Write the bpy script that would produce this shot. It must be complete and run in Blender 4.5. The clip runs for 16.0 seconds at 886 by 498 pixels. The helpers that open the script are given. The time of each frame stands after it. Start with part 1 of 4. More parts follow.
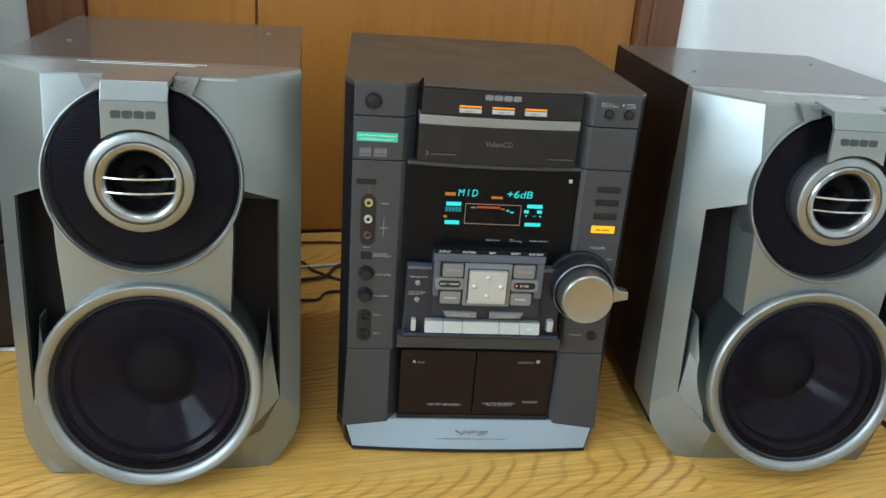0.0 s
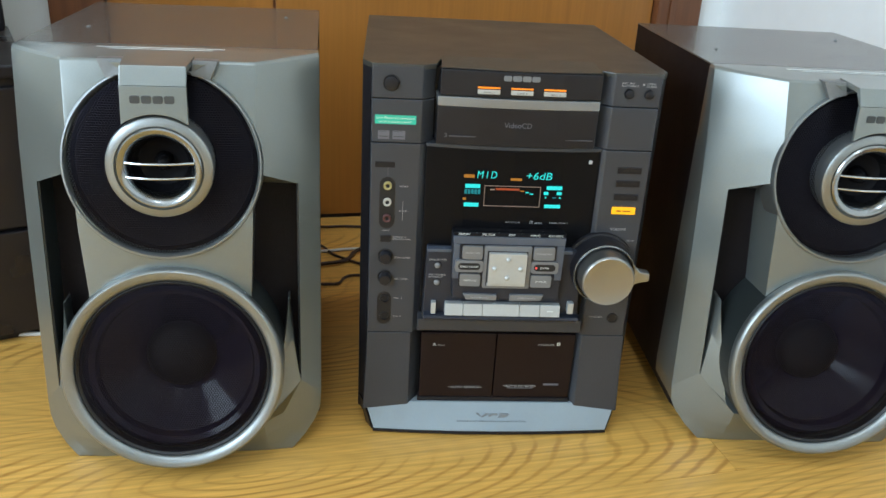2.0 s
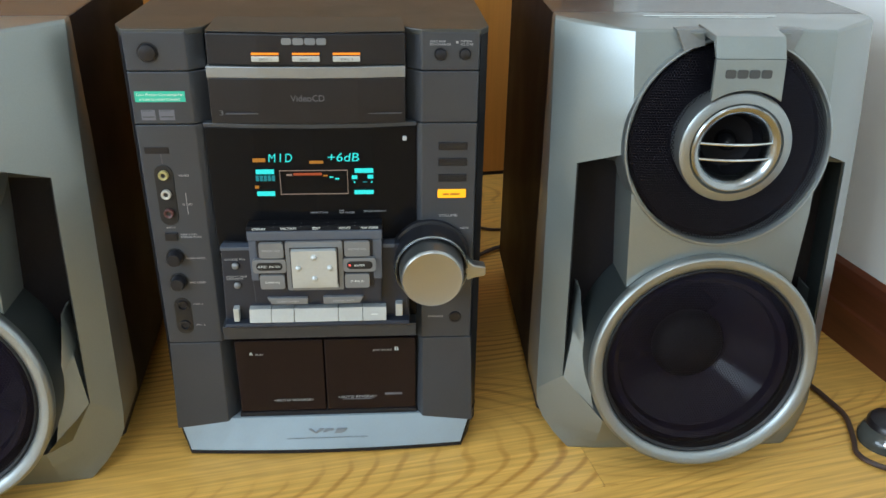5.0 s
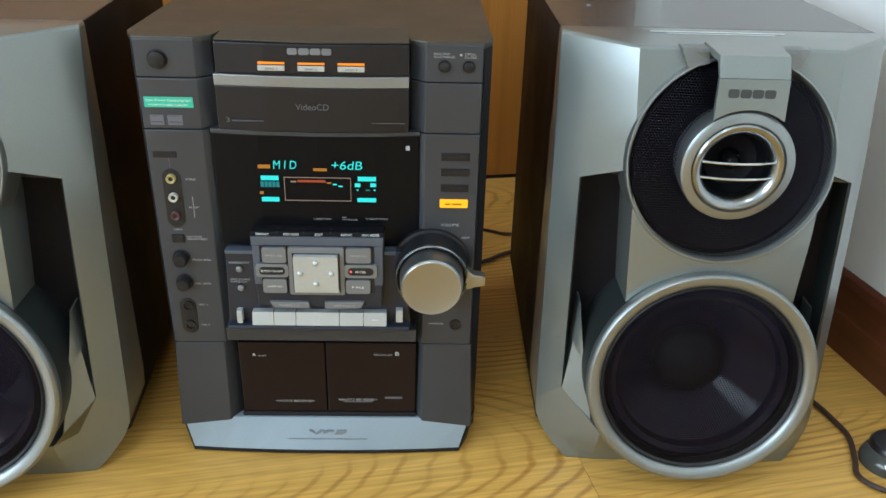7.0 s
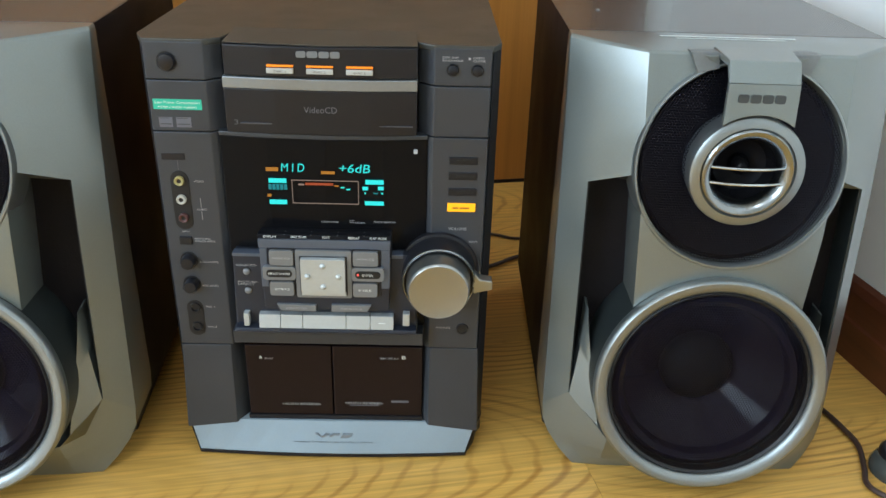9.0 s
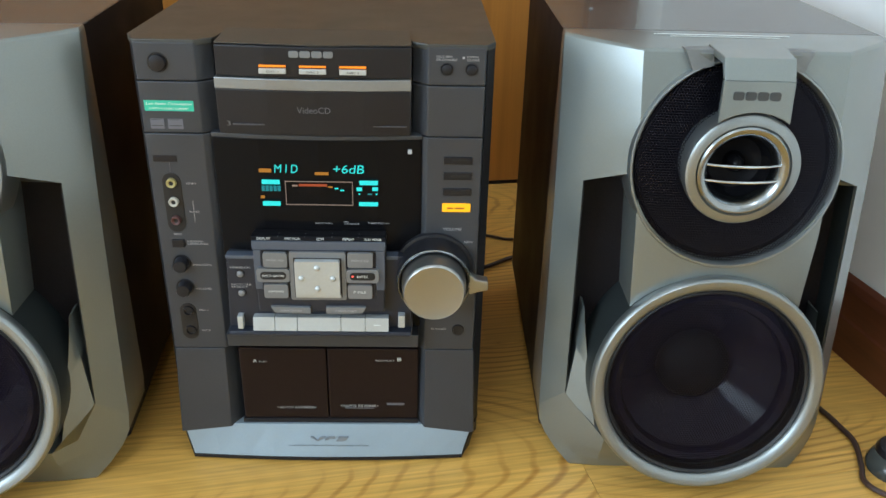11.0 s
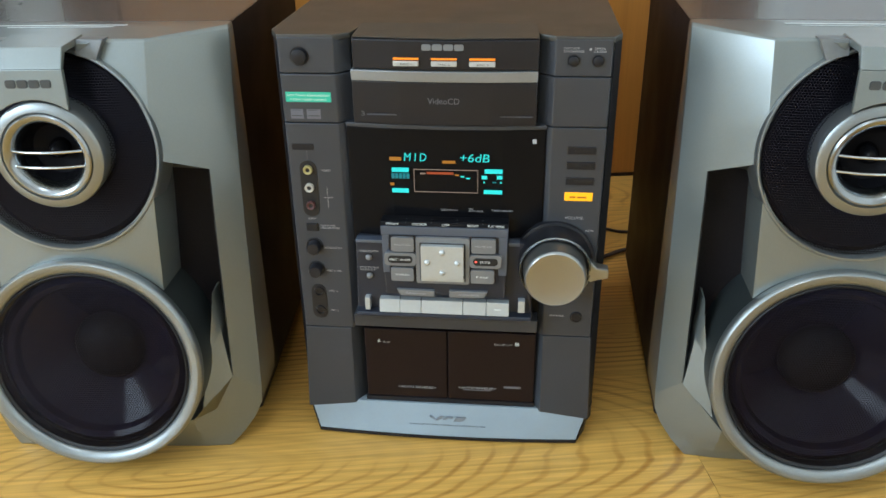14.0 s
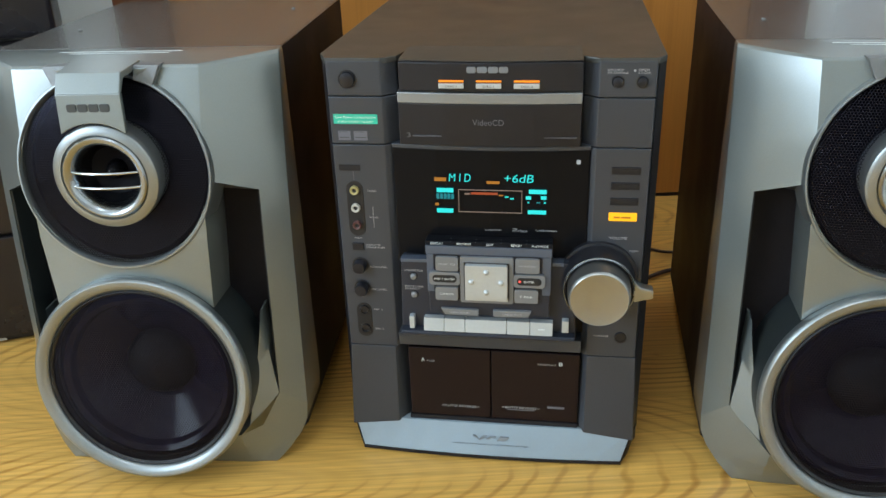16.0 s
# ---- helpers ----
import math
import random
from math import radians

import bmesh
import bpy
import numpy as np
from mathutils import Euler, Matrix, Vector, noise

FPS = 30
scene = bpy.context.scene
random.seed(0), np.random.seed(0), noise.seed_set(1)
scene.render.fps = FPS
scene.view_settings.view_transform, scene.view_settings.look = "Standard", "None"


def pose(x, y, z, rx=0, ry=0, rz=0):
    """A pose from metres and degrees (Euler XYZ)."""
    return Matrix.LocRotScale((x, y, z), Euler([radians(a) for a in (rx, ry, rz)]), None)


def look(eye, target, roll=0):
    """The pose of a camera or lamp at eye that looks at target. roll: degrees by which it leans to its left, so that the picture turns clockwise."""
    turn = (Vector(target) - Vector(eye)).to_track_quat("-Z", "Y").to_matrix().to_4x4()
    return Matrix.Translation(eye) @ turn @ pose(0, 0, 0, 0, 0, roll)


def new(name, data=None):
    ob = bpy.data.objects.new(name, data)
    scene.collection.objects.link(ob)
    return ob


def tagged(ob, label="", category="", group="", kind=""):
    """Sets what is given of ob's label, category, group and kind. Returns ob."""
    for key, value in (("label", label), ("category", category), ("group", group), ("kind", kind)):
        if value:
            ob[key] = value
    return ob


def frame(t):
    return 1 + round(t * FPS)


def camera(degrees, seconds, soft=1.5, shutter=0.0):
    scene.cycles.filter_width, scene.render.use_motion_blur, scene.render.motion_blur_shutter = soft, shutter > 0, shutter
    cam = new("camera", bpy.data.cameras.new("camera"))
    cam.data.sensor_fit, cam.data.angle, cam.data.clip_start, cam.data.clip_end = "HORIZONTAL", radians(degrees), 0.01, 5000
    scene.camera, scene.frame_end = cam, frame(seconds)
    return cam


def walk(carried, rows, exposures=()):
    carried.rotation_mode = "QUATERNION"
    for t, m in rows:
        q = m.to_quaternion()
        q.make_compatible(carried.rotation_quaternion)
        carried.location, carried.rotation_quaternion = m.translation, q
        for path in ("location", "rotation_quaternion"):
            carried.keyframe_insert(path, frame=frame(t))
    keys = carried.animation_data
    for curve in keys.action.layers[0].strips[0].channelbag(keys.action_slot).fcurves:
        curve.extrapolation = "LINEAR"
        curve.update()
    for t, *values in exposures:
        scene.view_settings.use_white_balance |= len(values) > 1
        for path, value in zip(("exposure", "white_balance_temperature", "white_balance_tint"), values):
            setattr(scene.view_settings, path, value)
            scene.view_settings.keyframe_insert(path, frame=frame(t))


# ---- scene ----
cam = camera(57.0, 16.0, shutter=0.5)
PATH = [
    (0, (0.27, 0.239, 0.535), (0.439, 2.085, -0.215), 4.3),
    (0.5, (0.272, 0.238, 0.534), (0.438, 2.081, -0.225), 3.9),
    (1, (0.271, 0.239, 0.533), (0.422, 2.076, -0.243), 3.5),
    (1.5, (0.27, 0.24, 0.534), (0.403, 2.075, -0.25), 3.4),
    (2, (0.271, 0.24, 0.533), (0.392, 2.074, -0.256), 3.3),
    (2.5, (0.271, 0.24, 0.532), (0.39, 2.074, -0.259), 3.0),
    (3, (0.274, 0.244, 0.532), (0.419, 2.08, -0.249), 3.1),
    (3.5, (0.312, 0.281, 0.53), (0.477, 2.113, -0.257), 2.3),
    (4, (0.4, 0.351, 0.517), (0.56, 2.17, -0.298), 1.2),
    (4.2, (0.417, 0.358, 0.512), (0.561, 2.17, -0.323), 1.0),
    (6.5, (0.479, 0.356, 0.536), (0.528, 2.139, -0.369), 1.5),
    (7, (0.479, 0.357, 0.534), (0.507, 2.142, -0.367), 1.6),
    (7.5, (0.48, 0.358, 0.534), (0.501, 2.144, -0.365), 1.6),
    (8, (0.48, 0.358, 0.534), (0.501, 2.147, -0.359), 1.8),
    (8.5, (0.481, 0.358, 0.534), (0.492, 2.149, -0.357), 1.7),
    (9, (0.48, 0.358, 0.533), (0.487, 2.148, -0.359), 1.7),
    (11.5, (0.477, 0.364, 0.529), (0.524, 2.157, -0.355), 1.3),
    (12, (0.48, 0.367, 0.529), (0.551, 2.158, -0.359), 1.3),
    (12.5, (0.475, 0.363, 0.529), (0.515, 2.15, -0.368), 1.1),
    (13, (0.468, 0.35, 0.532), (0.364, 2.133, -0.368), -0.3),
    (13.5, (0.467, 0.342, 0.533), (0.282, 2.119, -0.367), -0.7),
    (14, (0.458, 0.338, 0.533), (0.245, 2.111, -0.366), -0.8),
    (14.5, (0.458, 0.334, 0.535), (0.181, 2.102, -0.357), -1.4),
    (15, (0.457, 0.331, 0.535), (0.142, 2.1, -0.343), -1.7),
    (15.5, (0.457, 0.331, 0.536), (0.14, 2.106, -0.331), -1.8),
    (16, (0.457, 0.332, 0.536), (0.14, 2.112, -0.318), -2.0),
]
walk(cam, [(t, look(eye, target, roll)) for t, eye, target, roll in PATH])

# ---- light ----
world = bpy.data.worlds.new("room_air")
scene.world = world
world.use_nodes = True
world.node_tree.nodes["Background"].inputs[0].default_value = (0.75, 0.88, 1.0, 1)
world.node_tree.nodes["Background"].inputs[1].default_value = 0.3


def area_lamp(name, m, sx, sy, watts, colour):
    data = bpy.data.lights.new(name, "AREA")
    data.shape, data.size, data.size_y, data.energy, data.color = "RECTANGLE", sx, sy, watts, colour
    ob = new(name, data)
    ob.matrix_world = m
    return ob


# Unseen overhead lamp, added to light the tops and streak the cones.
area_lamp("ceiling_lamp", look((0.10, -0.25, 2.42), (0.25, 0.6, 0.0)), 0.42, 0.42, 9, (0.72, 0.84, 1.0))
area_lamp("window_light", pose(0.84, 1.748, 0, 0, 0, 11.7) @ look((-3.205, -2.30, 1.40), (-1.2, -2.20, 1.10)), 2.1, 1.2, 99, (0.655, 0.825, 1.0))
scene.view_settings.exposure = 0.0


# ---- materials ----
def material(name, colour, rough=0.5, metal=0.0, emit=None, strength=0.0, speck=0.0, speck_scale=400.0, bump=0.0, bump_scale=300.0, smear=0.12, coat=0.0, coat_rough=0.03, spec=0.5):
    m = bpy.data.materials.new(name)
    m.use_nodes = True
    nt = m.node_tree
    b = nt.nodes["Principled BSDF"]
    b.inputs["Roughness"].default_value = rough
    b.inputs["Metallic"].default_value = metal
    b.inputs["Coat Weight"].default_value = coat
    b.inputs["Coat Roughness"].default_value = coat_rough
    b.inputs["Specular IOR Level"].default_value = spec
    b.inputs["Base Color"].default_value = (*colour, 1)
    if emit:
        b.inputs["Emission Color"].default_value = (*emit, 1)
        b.inputs["Emission Strength"].default_value = strength
        return m
    tc = nt.nodes.new("ShaderNodeTexCoord")
    big = nt.nodes.new("ShaderNodeTexNoise")
    big.inputs["Scale"].default_value = 14
    big.inputs["Detail"].default_value = 5
    nt.links.new(tc.outputs["Object"], big.inputs["Vector"])
    mr = nt.nodes.new("ShaderNodeMapRange")
    mr.inputs[1].default_value, mr.inputs[2].default_value = 0.3, 0.7
    mr.inputs[3].default_value, mr.inputs[4].default_value = max(0.02, rough - smear * 0.5), min(1, rough + smear * 0.5)
    nt.links.new(big.outputs["Fac"], mr.inputs[0])
    nt.links.new(mr.outputs[0], b.inputs["Roughness"])
    if speck:
        fine = nt.nodes.new("ShaderNodeTexNoise")
        fine.inputs["Scale"].default_value = speck_scale
        fine.inputs["Detail"].default_value = 3
        nt.links.new(tc.outputs["Object"], fine.inputs["Vector"])
        add = nt.nodes.new("ShaderNodeMath")
        add.operation = "ADD"
        nt.links.new(big.outputs["Fac"], add.inputs[0])
        nt.links.new(fine.outputs["Fac"], add.inputs[1])
        ramp = nt.nodes.new("ShaderNodeMapRange")
        ramp.inputs[1].default_value, ramp.inputs[2].default_value = 0.6, 1.4
        nt.links.new(add.outputs[0], ramp.inputs[0])
        mix = nt.nodes.new("ShaderNodeMix")
        mix.data_type = "RGBA"
        mix.inputs["A"].default_value = (*[c * (1 - speck) for c in colour], 1)
        mix.inputs["B"].default_value = (*[min(1, c * (1 + speck)) for c in colour], 1)
        nt.links.new(ramp.outputs[0], mix.inputs["Factor"])
        nt.links.new(mix.outputs["Result"], b.inputs["Base Color"])
    if bump:
        bt = nt.nodes.new("ShaderNodeTexNoise")
        bt.inputs["Scale"].default_value = bump_scale
        bt.inputs["Detail"].default_value = 4
        nt.links.new(tc.outputs["Object"], bt.inputs["Vector"])
        bn = nt.nodes.new("ShaderNodeBump")
        bn.inputs["Strength"].default_value = bump
        bn.inputs["Distance"].default_value = 0.001
        nt.links.new(bt.outputs["Fac"], bn.inputs["Height"])
        nt.links.new(bn.outputs["Normal"], b.inputs["Normal"])
    return m


def wood(name, light, dark, along, rough, ring=26.0, stretch=0.10, warp=2.2, coat=0.0, streak=0.5, detail=0.32, fade_low=0.35, knee=0.66, jitter=1.0):
    """Flat-sawn timber: long nested rings along one axis (0, 1 or 2), pores as fine streaks."""
    m = bpy.data.materials.new(name)
    m.use_nodes = True
    nt = m.node_tree
    b = nt.nodes["Principled BSDF"]
    b.inputs["Coat Weight"].default_value = coat
    b.inputs["Coat Roughness"].default_value = 0.32
    tc = nt.nodes.new("ShaderNodeTexCoord")
    info = nt.nodes.new("ShaderNodeObjectInfo")
    scale = [1.0, 1.0, 1.0]
    scale[along] = stretch
    mp = nt.nodes.new("ShaderNodeMapping")
    mp.inputs["Scale"].default_value = scale
    nt.links.new(tc.outputs["Object"], mp.inputs["Vector"])
    off = nt.nodes.new("ShaderNodeVectorMath")
    off.operation = "MULTIPLY_ADD"
    comb = nt.nodes.new("ShaderNodeCombineXYZ")
    for k in range(3):
        nt.links.new(info.outputs["Random"], comb.inputs[k])
    off.inputs[1].default_value = (0.05 * jitter, 0.03 * jitter, 0.04 * jitter)
    nt.links.new(comb.outputs[0], off.inputs[0])
    nt.links.new(mp.outputs[0], off.inputs[2])
    wave = nt.nodes.new("ShaderNodeTexWave")
    wave.wave_type, wave.rings_direction, wave.wave_profile = "RINGS", "SPHERICAL", "SIN"
    wave.inputs["Scale"].default_value = ring
    wave.inputs["Distortion"].default_value = warp
    wave.inputs["Detail"].default_value = 2.4
    wave.inputs["Detail Scale"].default_value = detail
    nt.links.new(off.outputs[0], wave.inputs["Vector"])
    mp2 = nt.nodes.new("ShaderNodeMapping")
    sc = [260.0, 260.0, 260.0]
    sc[along] = 7.0
    mp2.inputs["Scale"].default_value = sc
    nt.links.new(tc.outputs["Object"], mp2.inputs["Vector"])
    pores = nt.nodes.new("ShaderNodeTexNoise")
    pores.inputs["Scale"].default_value = 1.0
    pores.inputs["Detail"].default_value = 4
    nt.links.new(mp2.outputs[0], pores.inputs["Vector"])
    blot = nt.nodes.new("ShaderNodeTexNoise")
    blot.inputs["Scale"].default_value = 9.0
    blot.inputs["Detail"].default_value = 4
    nt.links.new(mp.outputs[0], blot.inputs["Vector"])
    ramp = nt.nodes.new("ShaderNodeValToRGB")
    ramp.color_ramp.elements[0].position = 0.0
    ramp.color_ramp.elements[0].color = (*light, 1)
    ramp.color_ramp.elements[1].position = 1.0
    ramp.color_ramp.elements[1].color = (*dark, 1)
    e = ramp.color_ramp.elements.new(knee)
    e.color = (*[l * 0.86 + d * 0.14 for l, d in zip(light, dark)], 1)
    fade = nt.nodes.new("ShaderNodeMapRange")
    fade.inputs[1].default_value, fade.inputs[2].default_value, fade.inputs[3].default_value, fade.inputs[4].default_value = 0.36, 0.62, fade_low, 1.0
    nt.links.new(blot.outputs["Fac"], fade.inputs[0])
    lines = nt.nodes.new("ShaderNodeMath")
    lines.operation = "MULTIPLY"
    nt.links.new(wave.outputs["Fac"], lines.inputs[0])
    nt.links.new(fade.outputs[0], lines.inputs[1])
    nt.links.new(lines.outputs[0], ramp.inputs[0])
    mix = nt.nodes.new("ShaderNodeMix")
    mix.data_type, mix.blend_type = "RGBA", "MULTIPLY"
    mix.inputs["Factor"].default_value = streak
    r2 = nt.nodes.new("ShaderNodeMapRange")
    r2.inputs[1].default_value, r2.inputs[2].default_value, r2.inputs[3].default_value, r2.inputs[4].default_value = 0.3, 0.65, 0.72, 1.12
    nt.links.new(pores.outputs["Fac"], r2.inputs[0])
    nt.links.new(ramp.outputs[0], mix.inputs["A"])
    nt.links.new(r2.outputs[0], mix.inputs["B"])
    mix2 = nt.nodes.new("ShaderNodeMix")
    mix2.data_type, mix2.blend_type = "RGBA", "MULTIPLY"
    mix2.inputs["Factor"].default_value = 0.6
    r3 = nt.nodes.new("ShaderNodeMapRange")
    r3.inputs[1].default_value, r3.inputs[2].default_value, r3.inputs[3].default_value, r3.inputs[4].default_value = 0.3, 0.7, 0.78, 1.12
    nt.links.new(blot.outputs["Fac"], r3.inputs[0])
    nt.links.new(mix.outputs["Result"], mix2.inputs["A"])
    nt.links.new(r3.outputs[0], mix2.inputs["B"])
    nt.links.new(mix2.outputs["Result"], b.inputs["Base Color"])
    r4 = nt.nodes.new("ShaderNodeMapRange")
    r4.inputs[3].default_value, r4.inputs[4].default_value = rough - 0.08, rough + 0.1
    nt.links.new(pores.outputs["Fac"], r4.inputs[0])
    nt.links.new(r4.outputs[0], b.inputs["Roughness"])
    bn = nt.nodes.new("ShaderNodeBump")
    bn.inputs["Strength"].default_value = 0.12
    bn.inputs["Distance"].default_value = 0.001
    nt.links.new(pores.outputs["Fac"], bn.inputs["Height"])
    nt.links.new(bn.outputs["Normal"], b.inputs["Normal"])
    return m


def mesh_metal(name, colour, pitch, hole, rough=0.35):
    """Perforated steel: staggered round holes, seen through."""
    m = bpy.data.materials.new(name)
    m.use_nodes = True
    nt = m.node_tree
    b = nt.nodes["Principled BSDF"]
    b.inputs["Base Color"].default_value = (*colour, 1)
    b.inputs["Metallic"].default_value = 0.7
    b.inputs["Specular IOR Level"].default_value = 0.2
    b.inputs["Roughness"].default_value = rough
    tc = nt.nodes.new("ShaderNodeTexCoord")
    sep = nt.nodes.new("ShaderNodeSeparateXYZ")
    nt.links.new(tc.outputs["Object"], sep.inputs[0])

    def math_node(op, a, c=None, d=None):
        n = nt.nodes.new("ShaderNodeMath")
        n.operation = op
        for k, v in enumerate((a, c, d)):
            if v is None:
                continue
            if isinstance(v, (int, float)):
                n.inputs[k].default_value = v
            else:
                nt.links.new(v, n.inputs[k])
        return n.outputs[0]

    def lattice(shift):
        px = math_node("SUBTRACT", math_node("FRACT", math_node("MULTIPLY_ADD", sep.outputs[0], 1 / pitch, 40.0 + shift)), 0.5)
        pz = math_node("SUBTRACT", math_node("FRACT", math_node("MULTIPLY_ADD", sep.outputs[2], 1 / (pitch * 1.732), 40.0 + shift)), 0.5)
        pz = math_node("MULTIPLY", pz, 1.732)
        return math_node("ADD", math_node("MULTIPLY", px, px), math_node("MULTIPLY", pz, pz))

    near = math_node("MINIMUM", lattice(0.0), lattice(0.5))
    solid = math_node("GREATER_THAN", near, hole * hole)
    clear = nt.nodes.new("ShaderNodeBsdfTransparent")
    mix = nt.nodes.new("ShaderNodeMixShader")
    nt.links.new(solid, mix.inputs[0])
    nt.links.new(clear.outputs[0], mix.inputs[1])
    nt.links.new(b.outputs[0], mix.inputs[2])
    nt.links.new(mix.outputs[0], nt.nodes["Material Output"].inputs["Surface"])
    return m


SILVER = material("silver_paint", (0.205, 0.232, 0.224), 0.36, 0.55, speck=0.06, speck_scale=900, coat=1.0, coat_rough=0.24)
SILVER_DARK = material("silver_paint_shade", (0.20, 0.21, 0.21), 0.4, 0.5, speck=0.08)
RIM = material("rim_silver", (0.30, 0.328, 0.332), 0.38, 0.85, speck=0.08, speck_scale=900)
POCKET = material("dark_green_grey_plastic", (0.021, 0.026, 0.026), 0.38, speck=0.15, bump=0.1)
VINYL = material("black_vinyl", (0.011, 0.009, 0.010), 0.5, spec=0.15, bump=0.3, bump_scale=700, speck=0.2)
# Base colour lifted to carry the door and wall reflected in the top.
VINYL_TOP = material("vinyl_reflection_tone", (0.080, 0.074, 0.066), 0.25, coat=0.25, smear=0.05, bump=0.25, bump_scale=900, speck=0.12)
CHROME = material("chrome", (0.60, 0.64, 0.66), 0.14, 1.0, smear=0.1)
BRUSHED = material("brushed_champagne_metal", (0.365, 0.38, 0.375), 0.33, 0.9, speck=0.05, speck_scale=1500)
KNOB_SIDE = material("knob_side_metal", (0.26, 0.265, 0.265), 0.34, 0.9, speck=0.05)
BEZEL = material("bezel_chrome", (0.33, 0.355, 0.365), 0.24, 1.0, smear=0.1)
CONE = material("woofer_cone", (0.009, 0.007, 0.018), 0.13, bump=0.03, bump_scale=1200, spec=0.17, smear=0.04)
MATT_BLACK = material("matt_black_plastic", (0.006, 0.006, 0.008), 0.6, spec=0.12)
BLACK = material("black_rubber", (0.008, 0.008, 0.009), 0.5)
GRILLE = mesh_metal("perforated_grille", (0.019, 0.018, 0.027), 0.0024, 0.41, 0.26)
GRAPHITE = material("graphite_plastic", (0.046, 0.051, 0.060), 0.37, 0.18, speck=0.10, speck_scale=900, bump=0.08, bump_scale=900)
GRAPHITE_TOP = material("graphite_brown_lid", (0.047, 0.047, 0.040), 0.36, bump=0.2, bump_scale=900, speck=0.1)
CASE_BLACK = material("near_black_case", (0.013, 0.012, 0.014), 0.42, speck=0.15, bump=0.1, spec=0.3)
GRAPHITE_DARK = material("dark_graphite_plastic", (0.013, 0.013, 0.016), 0.34, speck=0.1, spec=0.35)
SMOKE = material("smoked_gloss_plastic", (0.006, 0.006, 0.007), 0.12, smear=0.06, spec=0.10)
DECK = material("smoked_deck_window", (0.013, 0.0075, 0.008), 0.2, smear=0.08, spec=0.22)
STEEL_BLUE = material("blue_grey_plastic", (0.026, 0.031, 0.045), 0.36, 0.3, speck=0.06)
STEEL_BLUE_LIGHT = material("light_blue_grey_plastic", (0.105, 0.128, 0.172), 0.36, 0.4, speck=0.06)
LIP = material("pale_blue_silver", (0.285, 0.350, 0.392), 0.36, 0.25, speck=0.05, speck_scale=900)
STRIP = material("satin_silver_strip", (0.27, 0.288, 0.30), 0.34, 0.6, speck=0.05)
KEY = material("light_grey_key", (0.50, 0.53, 0.53), 0.36, 0.4, speck=0.05)
KEY_DARK = material("mid_grey_key", (0.20, 0.21, 0.22), 0.4, 0.3, speck=0.05)
PRINT = material("grey_print", (0.42, 0.43, 0.44), 0.6)
PRINT_DIM = material("dim_print", (0.13, 0.13, 0.15), 0.5)
PRINT_FAINT = material("faint_print", (0.07, 0.07, 0.085), 0.5)
BADGE = material("grey_badge", (0.22, 0.245, 0.265), 0.5)
PRINT_DARK = material("dark_print", (0.05, 0.055, 0.055), 0.5)
STICKER = material("green_sticker", (0.03, 0.50, 0.33), 0.4, speck=0.05)
WHITE_INK = material("white_ink", (0.75, 0.80, 0.78), 0.6)
CYAN = material("cyan_glow", (0, 0, 0), 0.5, emit=(0.02, 0.74, 0.72), strength=1.15)
CYAN_DIM = material("cyan_dim_glow", (0, 0, 0), 0.5, emit=(0.0, 0.22, 0.26), strength=1.0)
AMBER_DIM = material("amber_dim_glow", (0, 0, 0), 0.5, emit=(0.55, 0.22, 0.02), strength=0.8)
RED_GLOW = material("red_glow", (0, 0, 0), 0.5, emit=(0.42, 0.07, 0.02), strength=0.9)
PALE_GLOW = material("pale_glow", (0, 0, 0), 0.5, emit=(0.36, 0.27, 0.22), strength=0.8)
AMBER = material("amber_lamp", (0.3, 0.15, 0.0), 0.4, emit=(1.0, 0.46, 0.015), strength=1.1)
ORANGE = material("orange_lamp", (0.3, 0.1, 0.0), 0.4, emit=(1.0, 0.27, 0.02), strength=0.95)
RED_LED = material("red_led", (0.2, 0, 0), 0.4, emit=(1.0, 0.12, 0.10), strength=1.5)
YELLOW = material("yellow_plastic", (0.38, 0.32, 0.12), 0.4)
IVORY = material("ivory_plastic", (0.46, 0.44, 0.38), 0.4)
RED = material("dark_red_plastic", (0.085, 0.028, 0.026), 0.4)
PAINT = material("white_wall_paint", (0.88, 0.90, 0.88), 0.7, speck=0.02, speck_scale=40, bump=0.15, bump_scale=120)
PAINT_LOW_BOUNCE = material("low_bounce_wall_tone", (0.56, 0.55, 0.52), 0.8, speck=0.03, speck_scale=40, bump=0.15, bump_scale=120)
CEILING = material("ceiling_paint", (0.82, 0.82, 0.80), 0.8, bump=0.1)
FLOOR_WOOD = wood("oak_laminate", (0.74, 0.420, 0.098), (0.47, 0.225, 0.043), 0, 0.36, ring=36, stretch=0.30, warp=6.5, coat=0.1, streak=0.85, detail=0.42, fade_low=0.55, knee=0.68, jitter=0.0)
DOOR_WOOD = wood("orange_varnished_timber", (0.39, 0.153, 0.026), (0.34, 0.129, 0.022), 2, 0.34, streak=0.3, ring=9, stretch=0.08, warp=3.0, coat=0.25)
JAMB_WOOD = wood("red_brown_varnished_timber", (0.18, 0.064, 0.023), (0.14, 0.047, 0.017), 2, 0.36, ring=12, stretch=0.08, warp=3.0, coat=0.2)
BASE_WOOD = wood("dark_red_skirting_timber", (0.13, 0.038, 0.017), (0.098, 0.027, 0.013), 1, 0.36, ring=12, stretch=0.08, warp=3.0, coat=0.2)
JOINT = material("dark_joint", (0.10, 0.055, 0.02), 0.8)
CABLE = material("brown_black_cable", (0.045, 0.022, 0.016), 0.45)
CABLE_WHITE = material("white_cable", (0.70, 0.70, 0.66), 0.5)
LACQUER = material("black_lacquer", (0.012, 0.010, 0.012), 0.30, speck=0.1)
